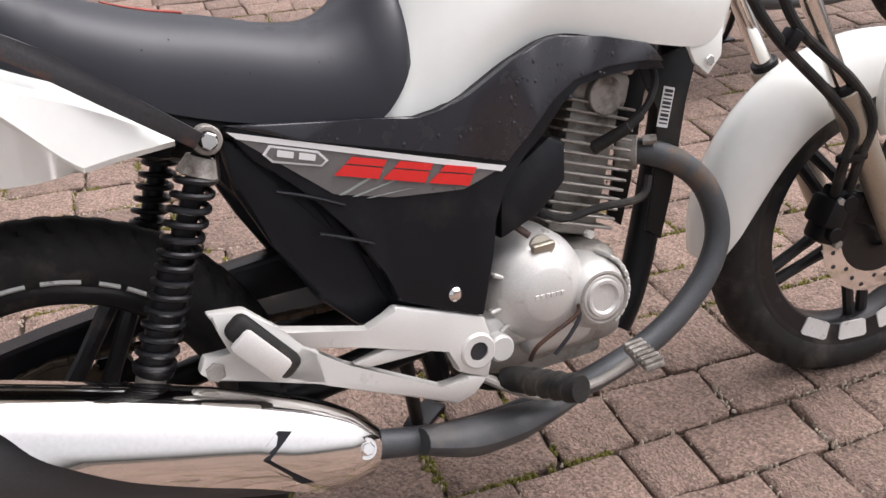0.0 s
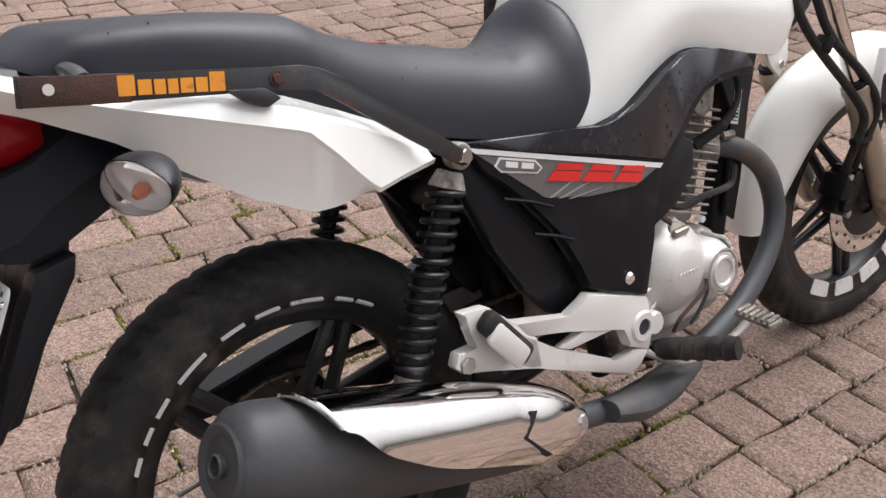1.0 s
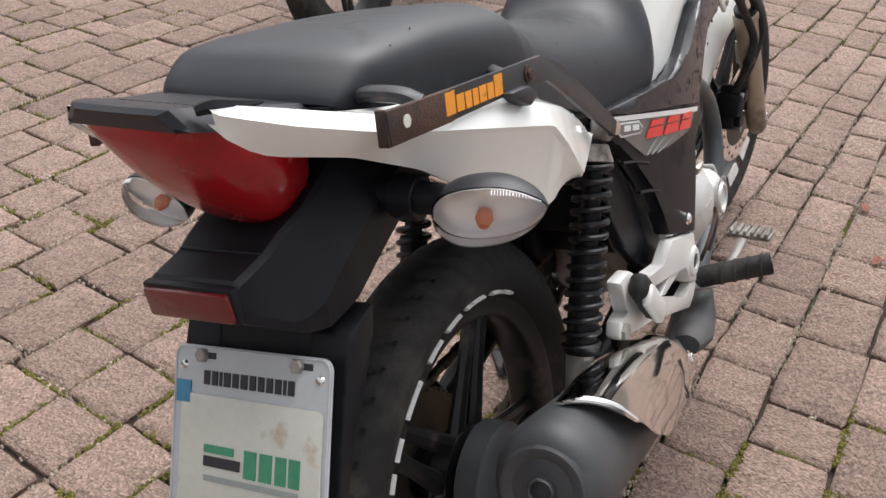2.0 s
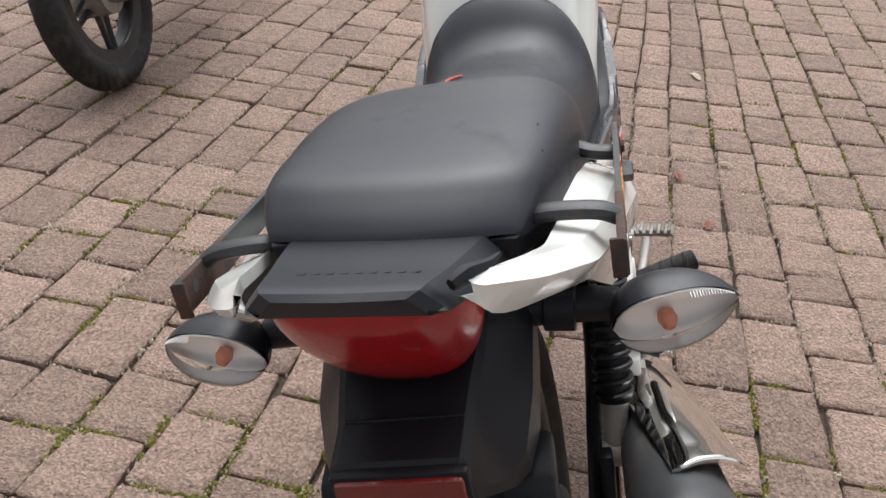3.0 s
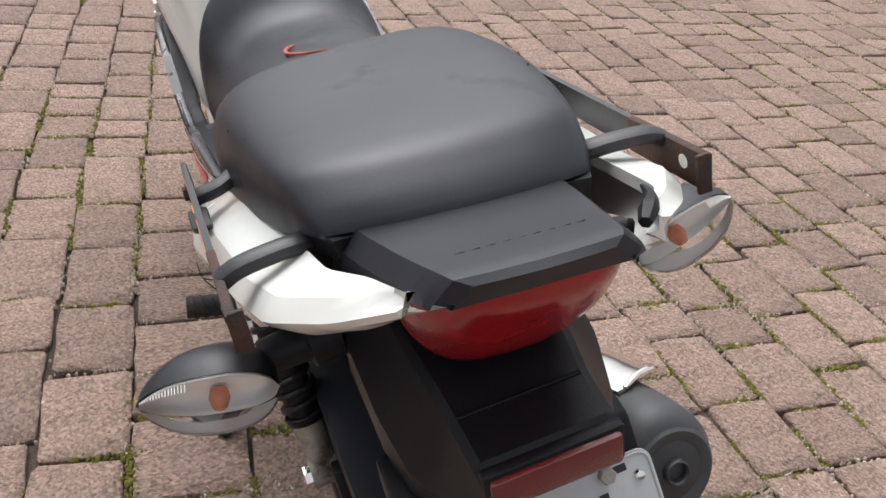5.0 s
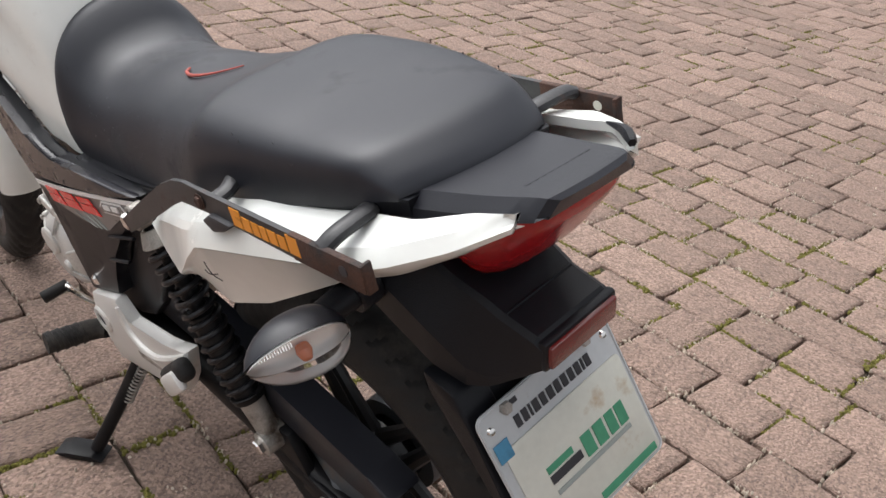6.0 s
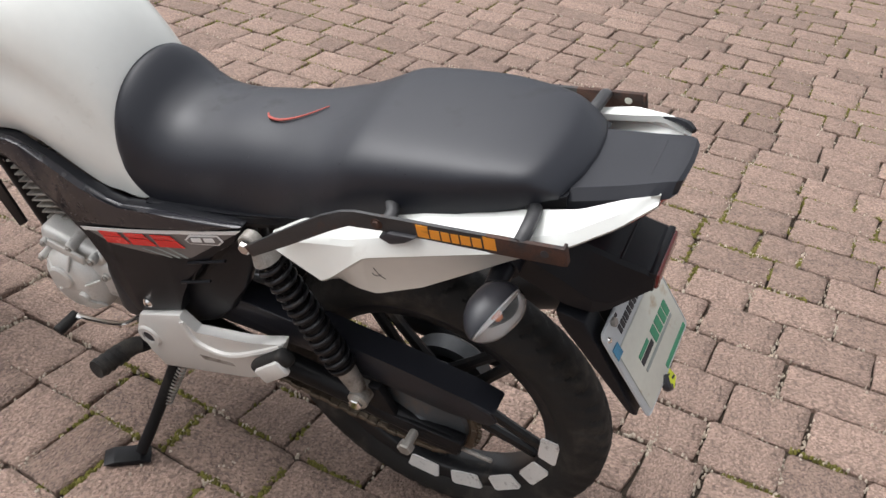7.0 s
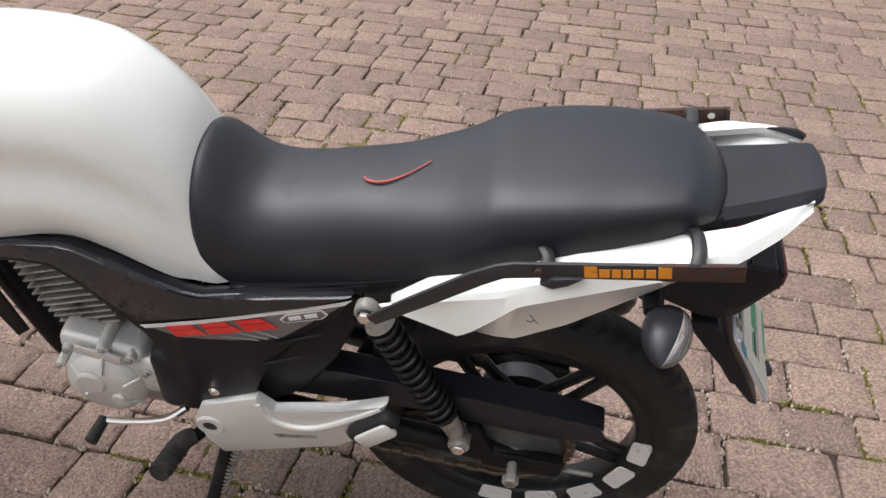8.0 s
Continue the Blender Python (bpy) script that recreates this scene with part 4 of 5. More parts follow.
    R, w, edge = spline([(0, 0.326, 0.020, 0.318), (0.10, 0.336, 0.045, 0.306), (0.35, 0.348, 0.056, 0.250), (0.60, 0.358, 0.060, 0.256), (0.80, 0.358, 0.059, 0.264), (0.93, 0.350, 0.054, 0.284), (1.0, 0.342, 0.044, 0.308)], k)
    drop = R - edge
    ring = []
    for j in range(15):
        v = -1 + 2 * j / 14
        yy = w * math.sin(v * math.pi / 2)
        rr = R - drop * (1 - math.cos(v * math.pi / 2)) ** 1.05
        ring.append((rr * math.cos(a), yy, rr * math.sin(a)))
    for j in range(14, -1, -1):
        v = -1 + 2 * j / 14
        yy = (w - 0.004) * math.sin(v * math.pi / 2)
        rr = R - 0.004 - drop * (1 - math.cos(v * math.pi / 2)) ** 1.05
        ring.append((rr * math.cos(a), yy, rr * math.sin(a)))
    rings.append([tuple(FRONT @ Vector(p)) for p in ring])
fender = part("front_mudguard", loft(rings), WHITE, bike, "white painted front mudguard", angle=50)
for s in (-1, 1):
    stay = sweep([FRONT @ Vector((-0.02, s * 0.072, 0.325)), FRONT @ Vector((-0.05, s * 0.085, 0.25)), FRONT @ Vector((-0.04, s * 0.088, 0.19))], 0.010, seg=8, flat=0.4)
    part("mudguard_stay", stay, ALLOY, fender)
    part("mudguard_bolt", hexbolt(FRONT @ Vector((-0.015, s * 0.072, 0.30)), ST @ Vector((0, s, 0)), 0.009, 0.006), CHROME, fender)
cal = part("brake_caliper", moved(join(block((0.062, 0.046, 0.10), None, 0.010), block((0.04, 0.06, 0.052), pose(-0.022, -0.004, 0.004), 0.009), rod((-0.01, -0.035, 0.03), (-0.01, 0.02, 0.03), 0.014), rod((-0.01, -0.035, -0.028), (-0.01, 0.02, -0.028), 0.014)), FRONT @ pose(-0.112, -0.072, 0.055, 0, 25, 0)), FRAME, bike, "black front brake caliper")
part("caliper_bracket", moved(block((0.10, 0.012, 0.05), None, 0.004), FRONT @ pose(-0.07, -0.082, 0.065, 0, 25, 0)), FRAME, cal)
for dz in (-0.035, 0.04):
    part("caliper_bolt", hexbolt(FRONT @ Vector((-0.125, -0.098, 0.05 + dz)), ST @ Vector((0, -1, 0)), 0.009, 0.007), FIN, cal)
hoses = (
    [(-0.125, -0.085, 0.10), (-0.135, -0.112, 0.17), (-0.128, -0.118, 0.22), (-0.170, -0.112, 0.28), (-0.262, -0.105, 0.375), (-0.312, -0.095, 0.45), (-0.355, -0.080, 0.56), (-0.385, -0.070, 0.70)],
    [(-0.100, -0.082, 0.09), (-0.105, -0.112, 0.17), (-0.098, -0.122, 0.235), (-0.138, -0.118, 0.30), (-0.232, -0.110, 0.388), (-0.268, -0.100, 0.46), (-0.300, -0.090, 0.56), (-0.330, -0.080, 0.70)])
for h in hoses:
    part("hose", sweep([FRONT @ Vector(p) for p in h], 0.0085, seg=10), RUBBER, bike, "black rubber hose")
part("hose_clip", moved(block((0.02, 0.03, 0.03), None, 0.004), FRONT @ pose(-0.248, -0.106, 0.380, 0, 35, 0)), FRAME, bike)
part("hose_clip", moved(block((0.052, 0.018, 0.014), None, 0.004), FRONT @ pose(-0.122, -0.112, 0.172)), FRAME, bike)

# ---- frame
part("down_tube", sweep([(1.07, 0, 0.86), (1.0, -0.01, 0.66), (0.955, -0.012, 0.50), (0.90, -0.01, 0.33), (0.86, -0.01, 0.26)], 0.024, seg=14), FRAME, bike, "black frame down tube")
for s in (-1, 1):
    gus = slab([(0.905, 0.665), (1.02, 0.69), (0.985, 0.60), (0.95, 0.47), (0.925, 0.40), (0.90, 0.42), (0.925, 0.52), (0.935, 0.60)], -0.003, 0.003, 0.001)
    fr = part("frame_gusset", moved(gus, pose(0, s * 0.052, 0)), FRAME, bike, "black frame side plate")
    if s < 0:
        part("frame_label", moved(block((0.020, 0.0012, 0.060), None, 0), pose(0.948, -0.0558, 0.600, 0, 18, 0)), DECAL_WHITE, fr, "white printed label")
        for k in range(9):
            part("label_bar", moved(block((0.015, 0.0006, 0.0022 + 0.0012 * (k % 3)), None, 0), pose(0.948, -0.0566, 0.600, 0, 18, 0) @ pose(0, 0, -0.024 + 0.006 * k)), INK_AND_HOLE_SHADE, fr)
part("airbox", join(block((0.20, 0.19, 0.12), pose(0.43, -0.005, 0.625, 0, 14, 0), 0.025), block((0.15, 0.19, 0.13), pose(0.49, -0.005, 0.53), 0.02), block((0.09, 0.18, 0.10), pose(0.52, -0.005, 0.45), 0.02), block((0.16, 0.19, 0.10), pose(0.62, -0.008, 0.66, 0, -20, 0), 0.02)), FRAME, bike, "black airbox and battery box")
part("spine", join(sweep([(0.45, -0.005, 0.66), (0.70, -0.01, 0.72), (1.06, -0.01, 0.83)], 0.030, seg=12), block((0.40, 0.17, 0.06), pose(0.78, -0.01, 0.735, 0, -2, 0), 0.02)), FRAME, bike, "black frame backbone")
for s in (-1, 1):
    part("subframe_rail", sweep([(0.50, s * 0.09, 0.64), (0.28, s * 0.100, 0.705), (0.05, s * 0.095, 0.79), (-0.15, s * 0.075, 0.86)], 0.014, seg=10), FRAME, bike, "black rear frame tube")
    part("rear_down_tube", sweep([(0.30, s * 0.10, 0.68), (0.42, s * 0.10, 0.52), (0.50, s * 0.095, 0.38), (0.52, s * 0.09, 0.28)], 0.016, seg=10), FRAME, bike, "black frame tube")
part("underseat_box", join(block((0.30, 0.15, 0.09), pose(0.12, 0, 0.765, 0, 24, 0), 0.02), block((0.09, 0.13, 0.07), pose(0.25, 0, 0.70, 0, 20, 0), 0.02)), FRAME, bike, "black underseat tray")
for s in (-1, 1):
    sweep_panel = slab([(0.285, 0.695), (0.345, 0.665), (0.375, 0.60), (0.405, 0.545), (0.445, 0.49), (0.50, 0.445), (0.525, 0.405), (0.47, 0.392), (0.41, 0.425), (0.365, 0.475), (0.325, 0.55), (0.290, 0.63)], -0.012, 0.012, 0.009)
    part("airbox_side", moved(sweep_panel, pose(0, s * 0.104, 0)), PLASTIC, bike, "black curved inner panel")

# ---- swing arm, chain and guard
for s in (-1, 1):
    y = s * 0.096
    part("swing_arm", sweep([(0.535, s * 0.085, 0.372), (0.40, y, 0.362), (0.20, y, 0.340), (0.03, y, 0.315), (-0.045, y, 0.305)], [0.024, 0.022, 0.021, 0.020, 0.017], seg=12, flat=1.0), FRAME, bike, "black tubular swing arm")
    part("axle_plate", moved(slab([(-0.05, 0.330), (0.08, 0.338), (0.09, 0.298), (-0.04, 0.290)], -0.005, 0.005, 0.003), pose(0, s * 0.108, 0)), FRAME, bike)
    part("shock_lug", moved(slab([(0.07, 0.335), (0.16, 0.345), (0.135, 0.395), (0.10, 0.398)], -0.008, 0.008, 0.003), pose(0, s * 0.104, 0)), FRAME, bike)
    part("chain_adjuster", rod((-0.10, s * 0.104, 0.302), (-0.03, s * 0.104, 0.308), 0.004), FIN, bike)
CY = 0.070
links = []
for k in range(64):
    u = k / 64
    # upper and lower runs between the two sprockets
    def on_chain(w):
        w %= 1.0
        A, B = Vector((0.047, CY, 0.316)), Vector((0.575, CY, 0.345))
        if w < 0.42:
            return A.lerp(B, w / 0.42) + Vector((0, 0, 0.103 - (0.103 - 0.036) * w / 0.42))
        if w < 0.48:
            q = math.pi / 2 - math.pi * (w - 0.42) / 0.06
            return B + Vector((0.036 * math.cos(q), 0, 0.036 * math.sin(q)))
        if w < 0.90:
            v = (w - 0.48) / 0.42
            return B.lerp(A, v) - Vector((0, 0, 0.036 + (0.103 - 0.036) * v + 0.012 * math.sin(math.pi * v)))
        q = -math.pi / 2 - math.pi * (w - 0.90) / 0.10
        return A + Vector((0.103 * math.cos(q), 0, 0.103 * math.sin(q)))
    p0, p1 = on_chain(u), on_chain(u + 1 / 64)
    mid = (p0 + p1) / 2
    ang = math.degrees(math.atan2(p1.z - p0.z, p1.x - p0.x))
    links.append(block(((p1 - p0).length * 1.05, 0.012 if k % 2 else 0.016, 0.010), Matrix.Translation(mid) @ pose(0, 0, 0, 0, -ang, 0), 0.002, 1))
part("chain", join(*links), CHAIN, bike, "oily drive chain")
CG_POLY = [(0.46, 0.462), (0.38, 0.488), (0.20, 0.474), (0.05, 0.456), (-0.06, 0.439), (-0.096, 0.431), (-0.106, 0.412), (-0.092, 0.397), (-0.02, 0.391), (0.06, 0.401), (0.20, 0.424), (0.44, 0.420)]
CG_TOP = [(0.46, 0.468), (0.38, 0.494), (0.20, 0.480), (0.05, 0.462), (-0.06, 0.445), (-0.096, 0.436), (-0.102, 0.431), (-0.06, 0.439), (0.05, 0.456), (0.20, 0.474), (0.38, 0.487), (0.46, 0.462)]
part("chain_guard", join(moved(slab(CG_POLY, -0.003, 0.003, 0.002), pose(0, 0.100, 0)), moved(slab(CG_TOP, -0.044, 0.003, 0.002), pose(0, 0.100, 0))), PAD, bike, "black plastic chain guard")

# ---- footrest hangers
HANG_TOP = [(0.30, 0.466), (0.41, 0.428), (0.450, 0.451), (0.568, 0.405), (0.577, 0.356), (0.562, 0.318), (0.52, 0.34), (0.515, 0.375), (0.40, 0.412), (0.325, 0.432)]
HANG_LOW = [(0.325, 0.440), (0.345, 0.420), (0.375, 0.392), (0.495, 0.322), (0.535, 0.330), (0.562, 0.320), (0.542, 0.302), (0.515, 0.295), (0.350, 0.376), (0.290, 0.404)]
HANG_STRUT = [(0.385, 0.392), (0.405, 0.382), (0.500, 0.378), (0.485, 0.392), (0.430, 0.400)]
HANG_REAR = [(0.350, 0.376), (0.280, 0.404), (0.217, 0.424), (0.203, 0.438), (0.212, 0.456), (0.248, 0.447), (0.238, 0.480), (0.224, 0.506), (0.268, 0.500), (0.305, 0.464), (0.345, 0.425)]
HANG_L = [(0.457, 0.455), (0.556, 0.412), (0.574, 0.366), (0.562, 0.312), (0.536, 0.276), (0.334, 0.346), (0.292, 0.376), (0.262, 0.424), (0.240, 0.491), (0.29, 0.463), (0.322, 0.445), (0.433, 0.418)]
for s in (-1, 1):
    yb = s * (0.146 if s < 0 else 0.140)
    if s < 0:
        bits = [slab(poly, -0.010, 0.010, 0.004) for poly in (HANG_TOP, HANG_LOW, HANG_REAR)] + [slab(HANG_STRUT, -0.008, 0.008, 0.003)]
        hang = part("footrest_hanger", moved(join(*bits), pose(0, yb, 0)), ALLOY, bike, "silver painted open footrest hanger")
    else:
        hang = part("footrest_hanger", moved(slab(HANG_L, -0.010, 0.010, 0.005), pose(0, yb, 0)), ALLOY, bike, "silver painted solid footrest hanger")
        # the groove isn't cut in; a darker metal strip stands for its shade
        part("hanger_groove_shade", moved(slab([(0.44, 0.360), (0.365, 0.374), (0.36, 0.366), (0.43, 0.350)], -0.0108, 0.0108, 0.0015), pose(0, yb, 0)), FIN, hang)
        part("hanger_rib", sweep([(0.455, yb + 0.009, 0.440), (0.43, yb + 0.011, 0.398), (0.36, yb + 0.011, 0.398), (0.25, yb + 0.009, 0.474)], 0.006, seg=8), ALLOY, hang)
    hx, hz = (0.552, 0.361) if s < 0 else (0.548, 0.357)
    part("hanger_bush", lathe([(0.013, 0.0), (0.013, 0.014), (0.022, 0.014), (0.025, 0.011), (0.025, -0.004)], pose(hx, yb, hz, 0, 0, 0 if s > 0 else 180), seg=28), ALLOY, hang)
    # a near-black plug fills the bush, painting the hole's inner shade
    part("bush_hole_shade", rod((hx, yb - s * 0.01, hz), (hx, yb + s * 0.0115, hz), 0.0135), INK_AND_HOLE_SHADE, hang, "dark plug standing for the shaded hole")
    # folded passenger footrest
    px, pz = (0.278, 0.456) if s < 0 else (0.262, 0.446)
    ang = 52 if s < 0 else 44
    peg_r = part("passenger_footrest", moved(block((0.100, 0.026, 0.034), None, 0.011, 3), pose(px, yb + s * 0.024, pz, 0, ang, 0)), RUBBER, bike, "folded passenger footrest with black rubber")
    part("footrest_core", moved(block((0.072, 0.014, 0.032), None, 0.006), pose(px - 0.006, yb + s * 0.036, pz - 0.006, 0, ang, 0)), ALLOY, peg_r, "silver footrest metal")
    part("hanger_bolt", hexbolt((0.221, yb + s * 0.009, 0.436) if s < 0 else (0.30, yb + s * 0.009, 0.40), (0, s, 0), 0.012, 0.007), FIN, hang)
    # rider footrest
    fx, fy, fz = (0.641, 0.258, 0.316) if s < 0 else (0.616, 0.232, 0.318)
    rest = part("rider_footrest", sweep([(0.590, s * 0.140, 0.300), (0.605, s * 0.160, 0.304), (fx, s * fy, fz)], [0.015, 0.018, 0.018], seg=14), RUBBER, bike, "black rubber rider footrest")
    for k in range(4):
        t = 0.25 + 0.2 * k
        part("footrest_groove", lathe([(0.0175, -0.004), (0.0198, -0.003), (0.0198, 0.003), (0.0175, 0.004)], pose(0.605 + (fx - 0.605) * t, s * (0.160 + (fy - 0.160) * t), 0.304 + (fz - 0.304) * t), seg=18), RUBBER, rest)
    part("footrest_bar", sweep([(0.56, s * 0.05, 0.285), (0.578, s * 0.11, 0.290), (0.590, s * 0.145, 0.300)], 0.012, seg=10), FRAME, bike, "black footrest bar")

# brake pedal, gear lever, side stand
pedal = part("brake_pedal", sweep([(0.565, -0.135, 0.310), (0.63, -0.160, 0.272), (0.71, -0.172, 0.268), (0.768, -0.185, 0.290)], [0.010, 0.009, 0.008, 0.009], seg=10, flat=0.7), FIN, bike, "grey steel brake pedal")
part("pedal_tread", moved(block((0.028, 0.080, 0.009), None, 0.003), pose(0.780, -0.196, 0.297, 0, -8, -12)), FIN, pedal, "toothed steel tread")
for k in range(6):
    part("tread_tooth", moved(block((0.028, 0.007, 0.010), None, 0.002, 1), pose(0.780, -0.196, 0.303, 0, -8, -12) @ pose(0, -0.033 + 0.013 * k, 0)), FIN, pedal)
lever = part("gear_lever", sweep([(0.61, 0.105, 0.330), (0.65, 0.122, 0.308), (0.72, 0.130, 0.296), (0.762, 0.133, 0.295)], [0.008, 0.0065, 0.0065, 0.007], seg=10), CHROME, bike, "chromed gear lever")
part("lever_rubber", rod((0.760, 0.128, 0.295), (0.768, 0.176, 0.288), 0.0105, 0.0115), RUBBER, lever, "black rubber toe piece")
stand = part("side_stand", sweep([(0.535, 0.095, 0.290), (0.548, 0.130, 0.230), (0.568, 0.185, 0.150), (0.588, 0.236, 0.078)], [0.015, 0.013, 0.012, 0.012], seg=12), FRAME, bike, "black steel side stand, folded out")
foot = BIKE_POSE @ Vector((0.606, 0.252, 0.066))
part("stand_foot", moved(slab([(-0.040, 0.0), (-0.02, 0.008), (0.03, 0.007), (0.050, 0.0), (0.03, -0.004), (-0.02, -0.004)], -0.022, 0.022, 0.0015), BIKE_POSE.inverted() @ pose(foot.x, foot.y, 0.006, 0, 0, 35)), FRAME, stand, "flat stand foot")
part("stand_spring", helix((0.515, 0.108, 0.275), (0.552, 0.165, 0.170), 0.0075, 0.0018, 16, seg=6), FIN, stand)

# ---- engine
case = part("crankcase", join(block((0.28, 0.19, 0.15), pose(0.68, -0.012, 0.360), 0.03, 3), block((0.14, 0.17, 0.13), pose(0.575, -0.01, 0.37), 0.03, 3), block((0.20, 0.14, 0.05), pose(0.69, -0.012, 0.285), 0.015)), FIN, bike, "grey cast crankcase")
clutch = part("clutch_cover", join(
    lathe([(0, -0.055), (0.035, -0.055), (0.039, -0.052), (0.043, -0.050), (0.062, -0.038), (0.074, -0.022), (0.080, 0.0), (0.083, 0.045)], pose(0.668, -0.100, 0.407), seg=48),
    lathe([(0, -0.058), (0.031, -0.058), (0.036, -0.052), (0.045, -0.044), (0.051, -0.032), (0.055, 0.045)], pose(0.750, -0.098, 0.380), seg=40),
    block((0.12, 0.08, 0.11), pose(0.695, -0.088, 0.360), 0.025, 3), block((0.09, 0.08, 0.06), pose(0.612, -0.088, 0.362), 0.02, 3)), ENGINE, bike, "silver painted clutch cover", angle=40)
part("cover_disc", lathe([(0, -0.001), (0.019, -0.001), (0.022, -0.005), (0.026, -0.005), (0.028, 0.0)], pose(0.750, -0.1555, 0.380), seg=36), ENGINE, clutch)
part("cover_ring", lathe([(0.033, -0.002), (0.036, -0.003), (0.039, -0.002)], pose(0.750, -0.1550, 0.380), seg=36), FIN, clutch)
for k in range(6):
    part("embossed_mark", moved(block((0.0055, 0.0014, 0.0065), None, 0.0004, 1), pose(0.648 + 0.0078 * k, -0.1552, 0.408 - 0.0005 * k, 0, 4, 0)), ENGINE, clutch)
for q in range(9):
    a = radians(40 * q + 10)
    x, z = 0.695 + 0.112 * math.cos(a), 0.393 + 0.084 * math.sin(a)
    part("cover_bolt", hexbolt((x, -0.100, z), (0, -1, 0), 0.0065, 0.012), ENGINE, clutch)
for k in range(10):
    a = radians(-55 + 12 * k)
    part("cover_tooth", moved(block((0.006, 0.05, 0.012), None, 0.002, 1), pose(0.750, -0.113, 0.380, 0, -math.degrees(a), 0) @ pose(0.056, 0, 0)), ENGINE, clutch)
part("oil_cap", join(rod((0.676, -0.105, 0.455), (0.673, -0.137, 0.470), 0.019, 0.017), moved(block((0.034, 0.010, 0.013), None, 0.003), pose(0.672, -0.141, 0.471, 20, 0, 0))), FORK, clutch, "brownish oil filler cap")
for q in (188, 212, 150):
    part("cover_rib", moved(block((0.030, 0.012, 0.006), None, 0.002, 1), pose(0.668, -0.128, 0.407, 0, -q, 0) @ pose(0.066, 0, 0)), ENGINE, clutch)
part("clutch_arm", sweep([(0.64, -0.08, 0.515), (0.638, -0.125, 0.508), (0.655, -0.138, 0.490)], 0.006, seg=8, flat=0.6), RUST, clutch, "brown metal clutch arm")
part("cover_wire", sweep([(0.712, -0.152, 0.380), (0.704, -0.156, 0.368), (0.665, -0.156, 0.352), (0.640, -0.153, 0.338), (0.632, -0.145, 0.318)], 0.0032, seg=7), RUST, clutch, "thin brown wire")
part("cover_wire", sweep([(0.712, -0.152, 0.380), (0.708, -0.156, 0.362), (0.690, -0.155, 0.340), (0.668, -0.150, 0.318)], 0.0030, seg=7), INK_AND_HOLE_SHADE, clutch, "thin black wire")
part("drain_boss", lathe([(0, -0.020), (0.016, -0.020), (0.019, -0.016), (0.020, 0.02)], pose(0.592, -0.128, 0.348), seg=24), ALLOY, clutch)
stator = part("stator_cover", join(
    lathe([(0, 0.050), (0.046, 0.050), (0.052, 0.046), (0.066, 0.038), (0.074, 0.024), (0.076, -0.04)], pose(0.749, 0.072, 0.368), seg=44),
    block((0.12, 0.05, 0.09), pose(0.66, 0.075, 0.39), 0.02, 3), block((0.15, 0.09, 0.05), pose(0.745, 0.050, 0.440, 0, -10, 0), 0.016, 3)), ENGINE, bike, "silver painted generator cover", angle=40)
part("cover_cap", lathe([(0, 0.007), (0.022, 0.007), (0.026, 0.004), (0.026, 0)], pose(0.762, 0.122, 0.392), seg=28), ENGINE, stator)
part("cover_cap", lathe([(0, 0.006), (0.010, 0.006), (0.013, 0.003), (0.013, 0)], pose(0.720, 0.122, 0.355), seg=20), ENGINE, stator)
for q in range(7):
    a = radians(52 * q + 20)
    part("cover_bolt", hexbolt((0.741 + 0.080 * math.cos(a), 0.054, 0.376 + 0.080 * math.sin(a)), (0, 1, 0), 0.006, 0.012), ENGINE, stator)
for q in range(5):
    a = radians(-30 + 62 * q)
    part("cover_rib", moved(block((0.034, 0.006, 0.006), None, 0.002), pose(0.741, 0.1165, 0.376, 0, -math.degrees(a), 0) @ pose(0.055, 0, 0, 0, 0, -28)), ENGINE, stator)
for x, z, r in ((0.690, 0.447, 0.011), (0.735, 0.462, 0.013), (0.800, 0.452, 0.010), (0.825, 0.405, 0.009), (0.668, 0.415, 0.010)):
    part("cover_boss", rod((x, 0.045, z), (x, 0.104, z - 0.004), r, r * 0.85), ENGINE, stator)
    part("boss_bolt", hexbolt((x, 0.103, z - 0.004), (0, 1, 0), r * 0.6, 0.006), FIN, stator)
part("cover_bracket", moved(block((0.080, 0.008, 0.020), None, 0.003), pose(0.742, 0.106, 0.452, 0, -14, 0)), ENGINE, stator)
part("sprocket_cover", join(block((0.13, 0.05, 0.15), pose(0.595, 0.085, 0.395), 0.025, 3), block((0.10, 0.04, 0.16), pose(0.50, 0.085, 0.42), 0.02, 3)), PLASTIC, bike, "black front sprocket cover")
# cylinder, leaning forward
CYL = Matrix.Translation((0.770, -0.010, 0.455)) @ pose(0, 0, 0, 0, 19, 0)
cyl = part("cylinder", moved(block((0.085, 0.095, 0.20), None, 0.01), CYL @ pose(0, 0, 0.09)), FIN, bike, "finned cast cylinder")
for k in range(13):
    z = 0.008 + 0.0145 * k
    sx, sy = 0.125 - 0.0015 * abs(k - 6), 0.138 - 0.002 * abs(k - 5)
    part("cooling_fin", moved(block((sx, sy, 0.0042), None, 0.0015, 1), CYL @ pose(0, 0, z)), FIN, cyl)
part("cylinder_head", moved(join(block((0.10, 0.105, 0.055), pose(0, 0, 0.205), 0.014, 3), block((0.115, 0.09, 0.022), pose(0, 0, 0.24), 0.009), rod((0.0, -0.066, 0.195), (0.0, 0.066, 0.195), 0.028)), CYL), FIN, bike, "cylinder head with camshaft cover")
